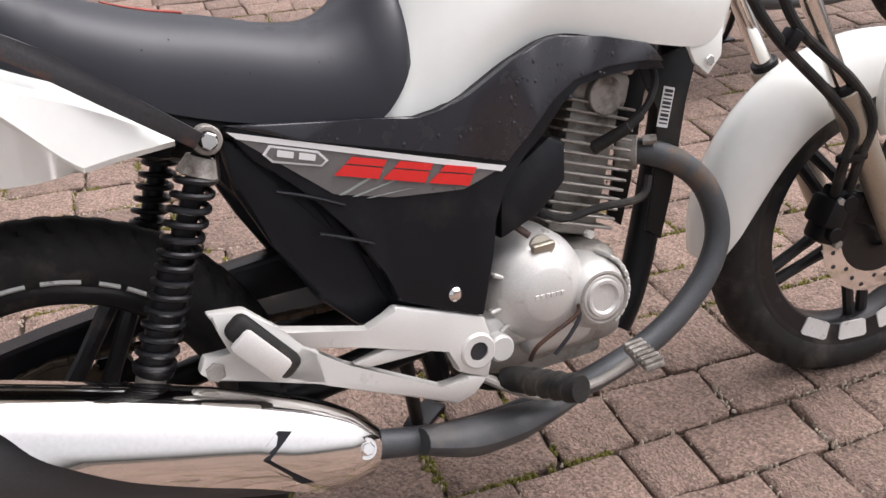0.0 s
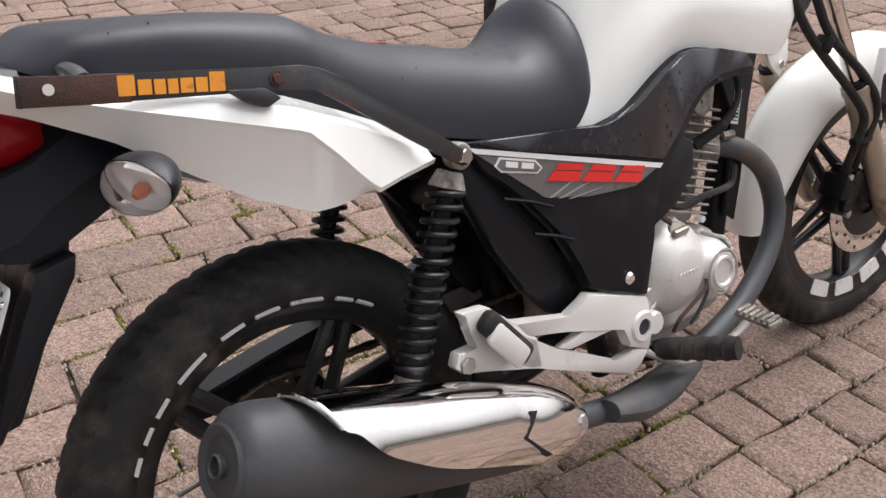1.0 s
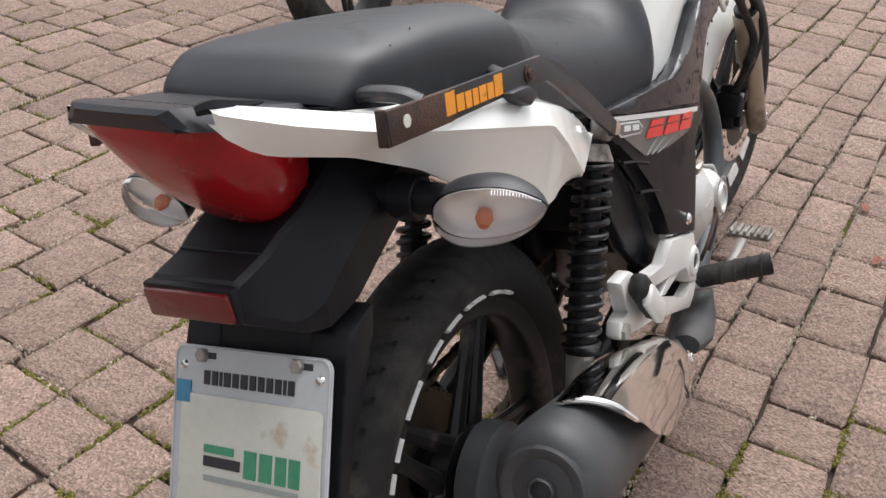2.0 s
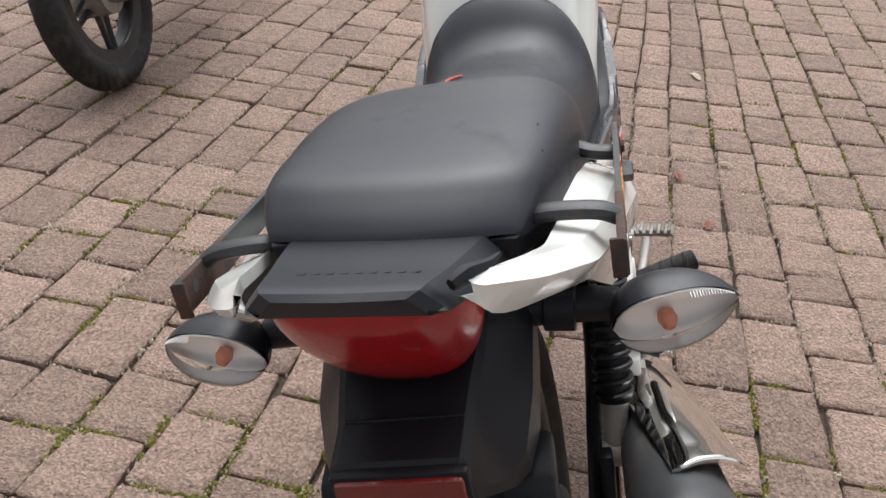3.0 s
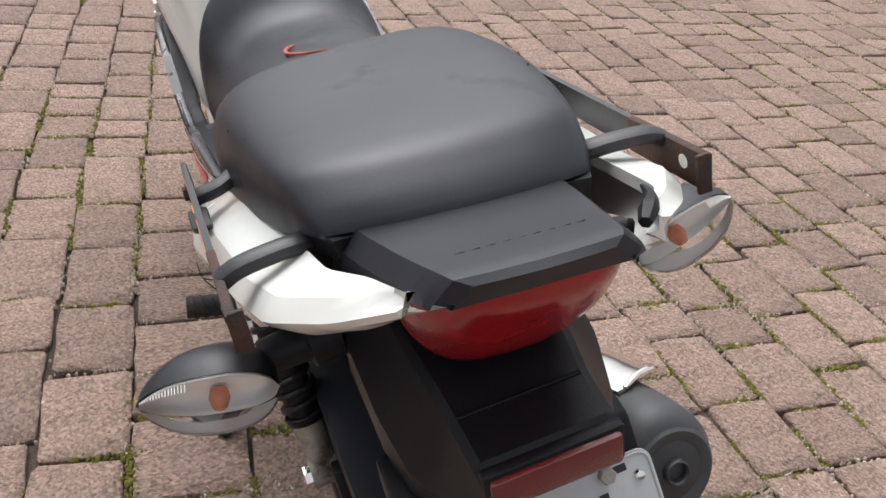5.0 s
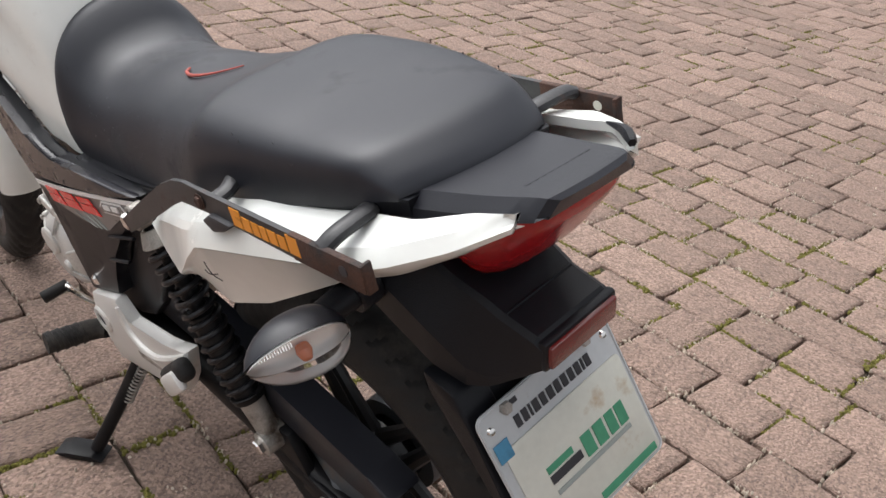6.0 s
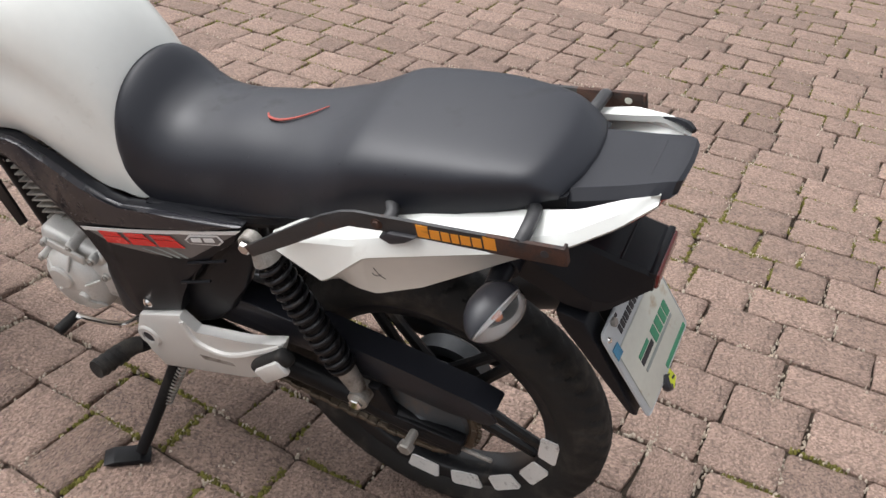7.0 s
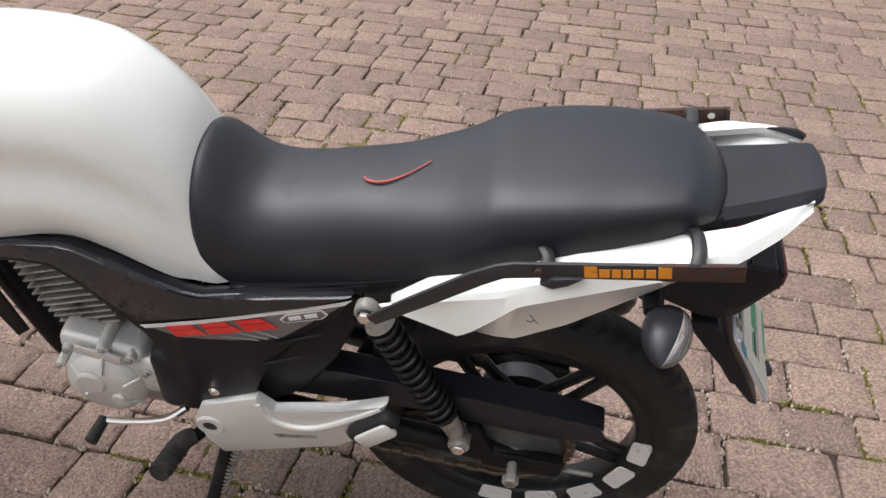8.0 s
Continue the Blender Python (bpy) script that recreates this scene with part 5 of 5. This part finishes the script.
part("spark_plug_cap", join(rod(CYL @ Vector((-0.004, -0.062, 0.118)), CYL @ Vector((0.030, -0.092, 0.158)), 0.010, 0.0085), rod(CYL @ Vector((0.026, -0.088, 0.153)), CYL @ Vector((0.046, -0.092, 0.178)), 0.0075)), RUBBER, bike, "black spark plug cap")
for k in range(2):
    part("head_bolt", hexbolt(CYL @ Vector((-0.040 + 0.075 * k, -0.050, 0.236)), (0, -0.4, 1), 0.008, 0.010), FIN, bike)
part("spark_plug_lead", sweep([CYL @ Vector((0.044, -0.092, 0.176)), CYL @ Vector((0.058, -0.090, 0.205)), CYL @ Vector((0.064, -0.075, 0.24)), (0.90, -0.05, 0.71)], 0.0055, seg=8), RUBBER, bike, "black spark plug lead")
part("breather_hose", sweep([(0.69, -0.08, 0.515), (0.73, -0.095, 0.487), (0.79, -0.10, 0.490), (0.865, -0.095, 0.487), (0.885, -0.09, 0.515)], 0.006, seg=8), RUBBER, bike, "thin black engine pipe")
part("intake_shroud", moved(slab([(0.622, 0.572), (0.700, 0.616), (0.722, 0.602), (0.718, 0.552), (0.672, 0.515), (0.612, 0.494)], -0.012, 0.012, 0.006), pose(0, -0.128, 0)), PLASTIC, bike, "black plastic intake shroud")
part("carburettor", join(block((0.08, 0.07, 0.09), pose(0.66, -0.02, 0.60), 0.015), rod((0.60, -0.02, 0.60), (0.76, -0.02, 0.57), 0.028)), FIN, bike, "carburettor body")

# ---- exhaust
part("exhaust_header", sweep([(0.885, -0.030, 0.542), (0.915, -0.050, 0.538), (0.958, -0.064, 0.516), (0.996, -0.072, 0.476), (1.014, -0.076, 0.425), (1.010, -0.080, 0.378), (0.978, -0.085, 0.330), (0.92, -0.091, 0.287), (0.85, -0.097, 0.257), (0.77, -0.103, 0.240), (0.68, -0.110, 0.230), (0.59, -0.120, 0.231), (0.49, -0.134, 0.245), (0.385, -0.150, 0.278)], 0.0195, seg=18), HEADER, bike, "dark worn exhaust pipe")
part("header_flange", join(rod((0.875, -0.025, 0.543), (0.900, -0.045, 0.540), 0.026), hexbolt((0.900, -0.06, 0.560), (1, -0.6, 0), 0.008, 0.02)), FIN, bike, "steel exhaust flange")
part("pipe_guard", sweep([(0.70, -0.128, 0.232), (0.60, -0.142, 0.232), (0.52, -0.156, 0.244), (0.455, -0.162, 0.264)], [0.014, 0.031, 0.033, 0.022], seg=14, flat=0.75), EXHAUST, bike, "dark pressed heat guard")
M0, M1 = Vector((0.395, -0.152, 0.272)), Vector((-0.130, -0.192, 0.481))
MAX_ = (M1 - M0).normalized()
MUP = Vector((0, 0, 1)) - MAX_ * MAX_.z
MUP.normalize()
MSIDE = MAX_.cross(MUP)


def muffler_ring(u, ra, rb, n=26, lo=0.0, hi=2 * math.pi, dy=0.0):
    c = M0.lerp(M1, u) + MSIDE * dy
    return [c + MUP * (ra * math.cos(q)) + MSIDE * (rb * math.sin(q)) for q in np.linspace(lo, hi, n, endpoint=hi < 6.28)]


MUF = [(0.0, 0.020, 0.020), (0.03, 0.030, 0.028), (0.09, 0.044, 0.038), (0.2, 0.055, 0.046), (0.4, 0.061, 0.050), (0.62, 0.064, 0.053), (0.85, 0.066, 0.057), (0.94, 0.065, 0.057), (0.975, 0.061, 0.054), (0.992, 0.055, 0.049), (1.0, 0.047, 0.043)]
rings = [muffler_ring(u, *spline(MUF, u)) for u in np.linspace(0, 1, 40)]
muffler = part("muffler", loft(rings), EXHAUST, bike, "matt dark grey exhaust muffler", angle=50)
part("muffler_end", join(moved(lathe([(0.046, -0.001), (0.042, 0.003), (0.037, 0.003), (0.031, 0.000), (0.020, -0.003), (0.012, -0.003)], seg=36), Matrix.Translation(M1) @ Vector((0, 1, 0)).rotation_difference(MAX_).to_matrix().to_4x4()),
                         moved(lathe([(0.0135, 0.006), (0.0120, 0.008), (0.0102, 0.006), (0.0102, -0.03), (0.0135, -0.03), (0.0135, 0.006)], seg=28), Matrix.Translation(M1) @ Vector((0, 1, 0)).rotation_difference(MAX_).to_matrix().to_4x4())), EXHAUST, muffler, "ringed tail pipe outlet")
# a dark plug closes the tail pipe; its colour is the shade inside
part("outlet_hole_shade", rod(M1 - MAX_ * 0.02, M1 - MAX_ * 0.002, 0.0104), INK_AND_HOLE_SHADE, muffler, "dark plug standing for the outlet's shaded inside")
# chromed heat shield over the outer and upper side; its rear edge is cut slanting
rings = []
NS = 60
for i in range(NS):
    u = 0.015 + (0.888 - 0.015) * i / (NS - 1)
    ra, rb = spline(MUF, u)
    t = 0.008 + 0.013 * min(1.0, max(0.0, (u - 0.25) / 0.6))
    hi_lim = spline([(0.0, 2.3), (0.08, 2.45), (0.3, 2.0), (0.56, 1.68), (0.66, 1.50), (0.73, 1.34), (0.79, 1.08), (0.828, 0.98), (0.86, 0.56), (0.888, 0.06)], u)[0]
    lo_lim = spline([(0.0, -0.9), (0.3, -0.75), (0.888, -0.12)], u)[0]
    c = M0.lerp(M1, u)
    # towards the rear it lies on the can above and stands off on the outer side
    w = min(1.0, max(0.0, (u - 0.3) / 0.5))
    band = [(q, (1 - w) * t + w * (0.004 + 0.020 * min(1.0, max(0.0, q)))) for q in np.linspace(lo_lim, hi_lim, 18)]
    outer = [c + MUP * ((ra + f) * math.cos(q)) - MSIDE * ((rb + f) * math.sin(q)) for q, f in band]
    inner = [c + MUP * ((ra + f - 0.003) * math.cos(q)) - MSIDE * ((rb + f - 0.003) * math.sin(q)) for q, f in band[::-1]]
    rings.append(outer + inner)
shield = part("heat_shield", loft(rings), CHROME, muffler, "polished chrome heat shield", angle=50)
lip = []
for u, q in ((0.889, 0.02), (0.875, 0.30), (0.858, 0.58), (0.842, 0.80), (0.826, 1.00)):
    ra, rb = spline(MUF, u)
    f = 0.004 + 0.020 * min(1.0, q)
    lip.append(M0.lerp(M1, u) + MUP * ((ra + f) * math.cos(q)) - MSIDE * ((rb + f) * math.sin(q)))
part("shield_lip", sweep(lip, [0.0025, 0.0042, 0.0046, 0.0042, 0.0025], seg=10), CHROME, shield, "bright rolled rear edge")


def on_shield(u, q, out=0.0):
    ra, rb = spline(MUF, u)
    return M0.lerp(M1, u) + MUP * ((ra + 0.008 + out) * math.cos(q)) - MSIDE * ((rb + 0.008 + out) * math.sin(q))


# the vent is a dark arrow laid on the shield, painting the opening's shade
vent_patch = bmesh.new()
tip = on_shield(0.30, 1.45, 0.0012)
for (ua, qa, ub, qb) in ((0.245, 0.95, 0.30, 1.45), (0.175, 1.95, 0.30, 1.45)):
    a0, a1 = on_shield(ua, qa, 0.0012), on_shield(ua + 0.03, qa, 0.0012)
    m0, m1 = on_shield((ua + ub) / 2 - 0.006, (qa + qb) / 2, 0.0014), on_shield((ua + ub) / 2 + 0.026, (qa + qb) / 2, 0.0014)
    b0 = on_shield(ub - 0.012, qb, 0.0012)
    b1 = on_shield(ub + 0.018, qb, 0.0012)
    v = [vent_patch.verts.new(p) for p in (a0, a1, m1, b1, b0, m0)]
    vent_patch.faces.new(v)
bmesh.ops.solidify(vent_patch, geom=list(vent_patch.faces), thickness=0.002)
part("shield_vent_shade", vent_patch, INK_AND_HOLE_SHADE, shield, "dark arrow-shaped patch standing for an open vent")
for u, q in ((0.06, 1.25),):
    p = on_shield(u, q, -0.002)
    nrm = (p - M0.lerp(M1, u)).normalized()
    part("shield_bolt", join(hexbolt(p, nrm, 0.009, 0.007), rod(p, p + nrm * 0.002, 0.014)), CHROME, shield, "chrome shield bolt")
part("muffler_bracket", moved(slab([(0.24, 0.36), (0.30, 0.34), (0.29, 0.42), (0.25, 0.44)], -0.004, 0.004, 0.002), pose(0, -0.130, 0)), FRAME, muffler)

# ---- a dry stem left on the seat
stem_pts = [(0.295, 0.012, 0.0), (0.285, 0.022, 0.0), (0.262, 0.026, 0.0), (0.232, 0.014, 0.0), (0.202, -0.008, 0.0)]
pts = []
for a, b, c in stem_pts:
    w, zb, zt, n = spline(SEAT_KEYS, a)
    pts.append(BIKE_POSE @ Vector((a, b, zt + 0.0068)))
stem = new("dry_stem", finish("dry_stem", sweep(pts, [0.0014, 0.0023, 0.0020, 0.0014, 0.0008], seg=7), STRAW))
tagged(stem, "curved reddish dry plant stem lying on the seat", "plant stem")


# ---------------------------------------------------------------- the other motorcycle
def parked_motorcycle(m):
    other = new("motorcycle")
    other.matrix_world = m
    tagged(other, "second dark motorcycle parked on the paving further off", "motorcycle")
    for x, nm in ((0.0, "rear"), (1.30, "front")):
        wl = cast_wheel(nm + "_wheel", 0.224, 0.034, other, pose(x, 0, 0.302), turn=20 + 30 * x)
        part(nm + "_tyre", tyre_mesh(0.302, 0.045, 0.218, True, 40), RUBBER, wl, "black rubber tyre")
        part("hub_drum", lathe([(0, -0.07), (0.03, -0.07), (0.07, -0.06), (0.075, 0.05), (0.03, 0.07), (0, 0.07)], seg=30), FIN, wl)
    for s in (-1, 1):
        part("swing_arm", sweep([(0.48, s * 0.10, 0.36), (0.2, s * 0.11, 0.33), (-0.04, s * 0.11, 0.302)], 0.02, seg=10), FRAME, other)
        part("fork_leg", rod((1.30, s * 0.095, 0.302), (1.13, s * 0.095, 0.66), 0.022), FIN, other)
        part("fork_tube", rod((1.15, s * 0.095, 0.62), (1.03, s * 0.095, 0.90), 0.0155), CHROME, other)
        part("shock_absorber", join(helix((0.10, s * 0.13, 0.38), (0.22, s * 0.13, 0.66), 0.026, 0.005, 10), rod((0.08, s * 0.13, 0.33), (0.23, s * 0.13, 0.70), 0.012)), FRAME, other)
    part("engine", join(block((0.32, 0.24, 0.18), pose(0.66, 0, 0.36), 0.03, 3), block((0.12, 0.14, 0.22), pose(0.78, 0, 0.53, 0, 20, 0), 0.02)), FIN, other, "dark cast engine")
    part("exhaust", sweep([(0.86, -0.05, 0.55), (0.95, -0.10, 0.42), (0.82, -0.14, 0.23), (0.50, -0.17, 0.22), (0.1, -0.19, 0.30), (-0.2, -0.19, 0.36)], [0.019, 0.019, 0.019, 0.02, 0.05, 0.05], seg=14), EXHAUST, other)
    part("frame", join(sweep([(1.05, 0, 0.80), (0.96, 0, 0.50), (0.88, 0, 0.28), (0.5, 0, 0.27)], 0.022, seg=10), block((0.30, 0.20, 0.24), pose(0.42, 0, 0.56), 0.03)), FRAME, other)
    part("seat", loft([arch_section(x, w, zb, zb + 0.09, 2.8) for x, w, zb in ((-0.22, 0.08, 0.80), (-0.1, 0.12, 0.77), (0.2, 0.13, 0.71), (0.5, 0.11, 0.69), (0.56, 0.07, 0.71))]), SEAT, other)
    part("tank", loft([arch_section(x, w, zb, zt, 2.6) for x, w, zb, zt in ((0.50, 0.11, 0.70, 0.82), (0.62, 0.15, 0.71, 0.95), (0.80, 0.17, 0.71, 1.0), (1.0, 0.15, 0.72, 0.97), (1.05, 0.10, 0.75, 0.93))]), GLOSS, other)
    part("front_mudguard", loft([[(1.30 + r * math.cos(a), y, 0.302 + r * math.sin(a)) for r, y in ((0.315, -0.055), (0.33, 0.0), (0.315, 0.055), (0.311, 0.05), (0.326, 0.0), (0.311, -0.05))] for a in np.linspace(radians(50), radians(150), 14)]), PLASTIC, other)
    part("side_stand", sweep([(0.52, 0.11, 0.27), (0.55, 0.20, 0.14), (0.57, 0.27, 0.075)], 0.012, seg=8), FRAME, other)
    part("stand_foot", moved(block((0.07, 0.04, 0.008), None, 0.002), m.inverted() @ pose(*(m @ Vector((0.575, 0.285, 0)))[:2], 0.004)), FRAME, other)
    return other


parked_motorcycle(pose(1.97, 1.41, 0, 0, 0, -3) @ pose(0, 0, 0, -13, 0, 0))

# ---------------------------------------------------------------- ground
ANG = radians(-6.5)
UX, UY = Vector((math.cos(ANG), math.sin(ANG), 0)), Vector((-math.sin(ANG), math.cos(ANG), 0))
JOINT_DEPTH = 0.015


def ground_xy(u, v):
    return UX * u + UY * v


bm = bmesh.new()
S = 400.0
# finer near the middle, one sheet to the horizon
xs = [-S, -60, -12, -6, -3, -1.5, 0, 1.5, 3, 6, 12, 60, S]
grid = [[bm.verts.new((x, y, -JOINT_DEPTH)) for x in xs] for y in xs]
for a, b in zip(grid, grid[1:]):
    for i in range(len(xs) - 1):
        bm.faces.new((a[i], a[i + 1], b[i + 1], b[i]))
ground = new("ground", finish("ground", bm, JOINT))
tagged(ground, "sandy earth and moss between the paving stones", "ground", kind="structure")

pavement = new("pavement")
tagged(pavement, "weathered pinkish stone paving laid in staggered rows", "pavement", kind="structure")


def paver_rings(w, l, rng):
    """Uneven four-sided flat stone with chipped edges: rings from foot to top."""
    c = []
    for sx, sy in ((-1, -1), (1, -1), (1, 1), (-1, 1)):
        c.append(Vector((sx * (l / 2 + rng.uniform(-0.006, 0.002)), sy * (w / 2 + rng.uniform(-0.005, 0.002)), 0)))
    ring = []
    for k in range(4):
        p, a, b = c[k], c[k - 1], c[(k + 1) % 4]
        r = rng.uniform(0.002, 0.009)
        ring.append(p + (a - p).normalized() * r)
        ring.append(p + (b - p).normalized() * r * rng.uniform(0.6, 1.6))
        for f in (0.34, 0.67):
            ring.append(p.lerp(b, f + rng.uniform(-0.09, 0.09)) + Vector((rng.uniform(-0.0035, 0.0030), rng.uniform(-0.0035, 0.0030), 0)))
    h = [rng.uniform(-0.0025, 0.0015) for _ in ring]
    low = [Vector((p.x, p.y, -JOINT_DEPTH - 0.004)) for p in ring]
    mid = [Vector((p.x, p.y, -0.0030 + h[i] * 0.6)) for i, p in enumerate(ring)]
    top = [p * (1 - rng.uniform(0.0016, 0.0042) / p.length) + Vector((0, 0, h[i] * 0.5)) for i, p in enumerate(ring)]
    crown = [Vector((p.x * 0.6, p.y * 0.6, 0.0004 + rng.uniform(-0.0012, 0.0014))) for p in ring]
    return low, mid, top, crown


def add_paver(verts, faces, rings, m):
    n0, n = len(verts), len(rings[0])
    for r in rings:
        verts.extend([tuple(m @ p) for p in r])
    for k in range(len(rings) - 1):
        for i in range(n):
            j = (i + 1) % n
            faces.append((n0 + k * n + i, n0 + k * n + j, n0 + (k + 1) * n + j, n0 + (k + 1) * n + i))
    faces.append(tuple(n0 + (len(rings) - 1) * n + i for i in range(n)))


def paver_mesh(name, verts, faces, mat_):
    """Broken sides stay sharp, the walked-on top is smooth."""
    me = mesh_of(name, verts, faces, mat_)
    me.polygons.foreach_set("use_smooth", [k % 49 >= 32 for k in range(len(faces))])
    return me


def mesh_of(name, verts, faces, mat_, smooth=True):
    me = bpy.data.meshes.new(name)
    me.from_pydata(verts, [], faces)
    me.materials.append(mat_)
    me.polygons.foreach_set("use_smooth", [smooth] * len(me.polygons))
    me.update()
    return me


def waver(u, v):
    """How far a row strays from its line."""
    return 0.022 * noise.noise((u * 0.55, v * 0.35, 1.3)) + 0.010 * noise.noise((u * 1.9, v * 1.1, 5.3))


# the joints between rows: uneven near the motorcycle, even further out; the rows fan slightly
EDGES = [-0.72, -0.575, -0.42, -0.285, -0.13, 0.005, 0.145, 0.295, 0.495, 0.65, 0.80]


def row_edge(i, u):
    """Where the joint after row i runs at the length u."""
    if i < 0:
        e = EDGES[0] + 0.154 * i
    elif i < len(EDGES):
        e = EDGES[i]
    else:
        e = EDGES[-1] + 0.154 * (i - len(EDGES) + 1)
    fan = max(-0.06, min(0.06, -0.1 * e))
    return e + fan * (max(-2.0, min(3.5, u)) - 0.5) + 0.6 * waver(u, e)


rng = random.Random(11)
near_list, far_v, far_f = [], [], []
moss_spots = []
for row in range(-48, 60):
    u = -7.0 + rng.uniform(0, 0.2)
    while u < 9.0:
        l = rng.choice((0.12, 0.15, 0.165, 0.18, 0.195, 0.205, 0.22, 0.245)) + rng.uniform(-0.012, 0.012)
        uc = u + l / 2
        v0, v1 = row_edge(row, uc), row_edge(row + 1, uc)
        p = ground_xy(uc, (v0 + v1) / 2)
        lean = math.degrees(math.atan2(row_edge(row, uc + 0.1) - row_edge(row, uc - 0.1), 0.2))
        gap = rng.uniform(0.001, 0.006)
        near = -0.7 < p.x < 1.55 and -1.1 < p.y < 1.05
        if abs(p.y) < 9 and -5 < p.x < 8.5:
            near_list.append((p.copy(), l - gap, v1 - v0 - rng.uniform(0.001, 0.006), lean, near))
            if -2.5 < p.x < 4.5 and -4.5 < p.y < 3.0:
                moss_spots.append((ground_xy(u, (v0 + v1) / 2), UY, v1 - v0))
                moss_spots.append((ground_xy(uc, v1), UX, l))
        u += l
shapes = []
for k in range(24):
    r2 = random.Random(100 + k)
    shapes.append(paver_rings(0.145, 0.20, r2))
paver_meshes = []
for k in range(24):
    vv, ff = [], []
    add_paver(vv, ff, shapes[k], Matrix.Identity(4))
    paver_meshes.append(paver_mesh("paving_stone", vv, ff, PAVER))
count = 0
for (p, l, w, wob, near) in near_list:
    k = rng.randrange(24)
    flip = rng.choice((0, 180))
    sc = Matrix.Diagonal((l / 0.20, w / 0.145, 1.0, 1))
    m = Matrix.Translation((p.x, p.y, rng.uniform(-0.003, 0.002))) @ pose(0, 0, 0, rng.uniform(-1.5, 1.5), rng.uniform(-1.2, 1.2), math.degrees(ANG) + wob * 0.7 + flip + rng.uniform(-1.6, 1.6)) @ sc
    if near and count < 300:
        ob = new("paving_stone", paver_meshes[k])
        ob.matrix_world = m
        ob.parent = pavement
        count += 1
    else:
        add_paver(far_v, far_f, shapes[k], m)
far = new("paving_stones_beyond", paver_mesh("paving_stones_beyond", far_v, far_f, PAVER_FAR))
far.parent = pavement
tagged(far, kind="stuff")

# moss tufts and grit in the joints
mv, mf, gv, gf = [], [], [], []
rng = random.Random(3)


def blob(verts, faces, c, r, h):
    n0 = len(verts)
    k = 6
    a0 = rng.uniform(0, 6)
    for lvl, (rr, hh) in enumerate(((1.0, 0.0), (0.7, 0.7))):
        for i in range(k):
            q = a0 + 2 * math.pi * i / k
            s = r * rr * rng.uniform(0.75, 1.2)
            verts.append((c.x + s * math.cos(q), c.y + s * math.sin(q), c.z + h * hh * rng.uniform(0.7, 1.2)))
    verts.append((c.x, c.y, c.z + h))
    for i in range(k):
        j = (i + 1) % k
        faces.append((n0 + i, n0 + j, n0 + k + j, n0 + k + i))
        faces.append((n0 + k + i, n0 + k + j, n0 + 2 * k))


for (p, d, L) in moss_spots:
    near_by = abs(p.x - 0.3) + abs(p.y) < 2.2
    amount = noise.noise((p.x * 1.1, p.y * 1.1, 3.1)) + 0.7 * noise.noise((p.x * 4.1, p.y * 4.1, 7.7))
    if amount > -0.03:
        # moss fills a stretch of the joint, here and there spilling over the stones' edges
        t0, half = rng.uniform(-0.3, 0.3) * L, L * rng.uniform(0.12, 0.45)
        spread = rng.uniform(0.0028, 0.0065)
        for k in range(int(half * 2 * (560 if near_by else 260) * min(1.0, 0.55 + amount))):
            q = p + d * (t0 + rng.uniform(-half, half)) + Vector((rng.gauss(0, spread), rng.gauss(0, spread), 0))
            q.z = -0.007
            blob(mv, mf, q, rng.uniform(0.0028, 0.0068), rng.uniform(0.005, 0.0105))
    t0 = rng.uniform(-0.5, 0.5) * L
    for k in range(int(L * (95 if near_by else 36) * rng.uniform(0.0, 1.8))):
        t = t0 + rng.gauss(0, 0.25) * L
        q = p + d * t + Vector((rng.gauss(0, 0.0045), rng.gauss(0, 0.0045), 0))
        q.z = rng.uniform(-0.008, -0.004)
        blob(gv, gf, q, rng.uniform(0.0016, 0.0046), rng.uniform(0.005, 0.0115))
moss = new("moss_tufts", mesh_of("moss_tufts", mv, mf, MOSS))
tagged(moss, "small green moss tufts growing in the joints", "moss", kind="stuff")
grit = new("joint_grit", mesh_of("joint_grit", gv, gf, GRIT, False))
tagged(grit, "pale grit lying in the joints", "grit", kind="stuff")


# fallen leaves
def leaf(name, at, size, turn, mat_, label):
    bm = bmesh.new()
    top = []
    for k in range(10):
        q = 2 * math.pi * k / 10
        r = size * (0.55 + 0.45 * abs(math.cos(q))) * random.Random(k + int(size * 1e4)).uniform(0.8, 1.1)
        top.append(bm.verts.new((r * math.cos(q), r * 0.6 * math.sin(q), 0.004 + 0.006 * abs(math.sin(q)))))
    mid = bm.verts.new((0, 0, 0.003))
    for k in range(10):
        bm.faces.new((top[k], top[(k + 1) % 10], mid))
    bmesh.ops.solidify(bm, geom=list(bm.faces), thickness=0.001)
    ob = new(name, finish(name, bm, mat_))
    ob.matrix_world = pose(at[0], at[1], 0.003, 0, 0, turn)
    tagged(ob, label, "leaf", "fallen leaves")
    return ob


leaf("fallen_leaf", (2.43, -0.47), 0.034, 20, LEAF_PALE, "pale curled dry leaf lying on the paving")
leaf("fallen_leaf", (1.75, -0.47), 0.022, 70, LEAF_PALE, "small pale dry leaf lying on the paving")
leaf("fallen_leaf", (1.39, -0.37), 0.026, -20, LEAF_RED, "reddish narrow dry leaf lying on the paving")
leaf("fallen_leaf", (2.37, -0.91), 0.016, 40, LEAF_PALE, "small pale dry leaf lying on the paving")
leaf("fallen_leaf", (1.89, -1.01), 0.020, -35, LEAF_PALE, "small pale dry leaf lying on the paving")
leaf("fallen_leaf", (1.65, -0.32), 0.024, 10, LEAF_RED, "reddish narrow dry leaf lying on the paving")
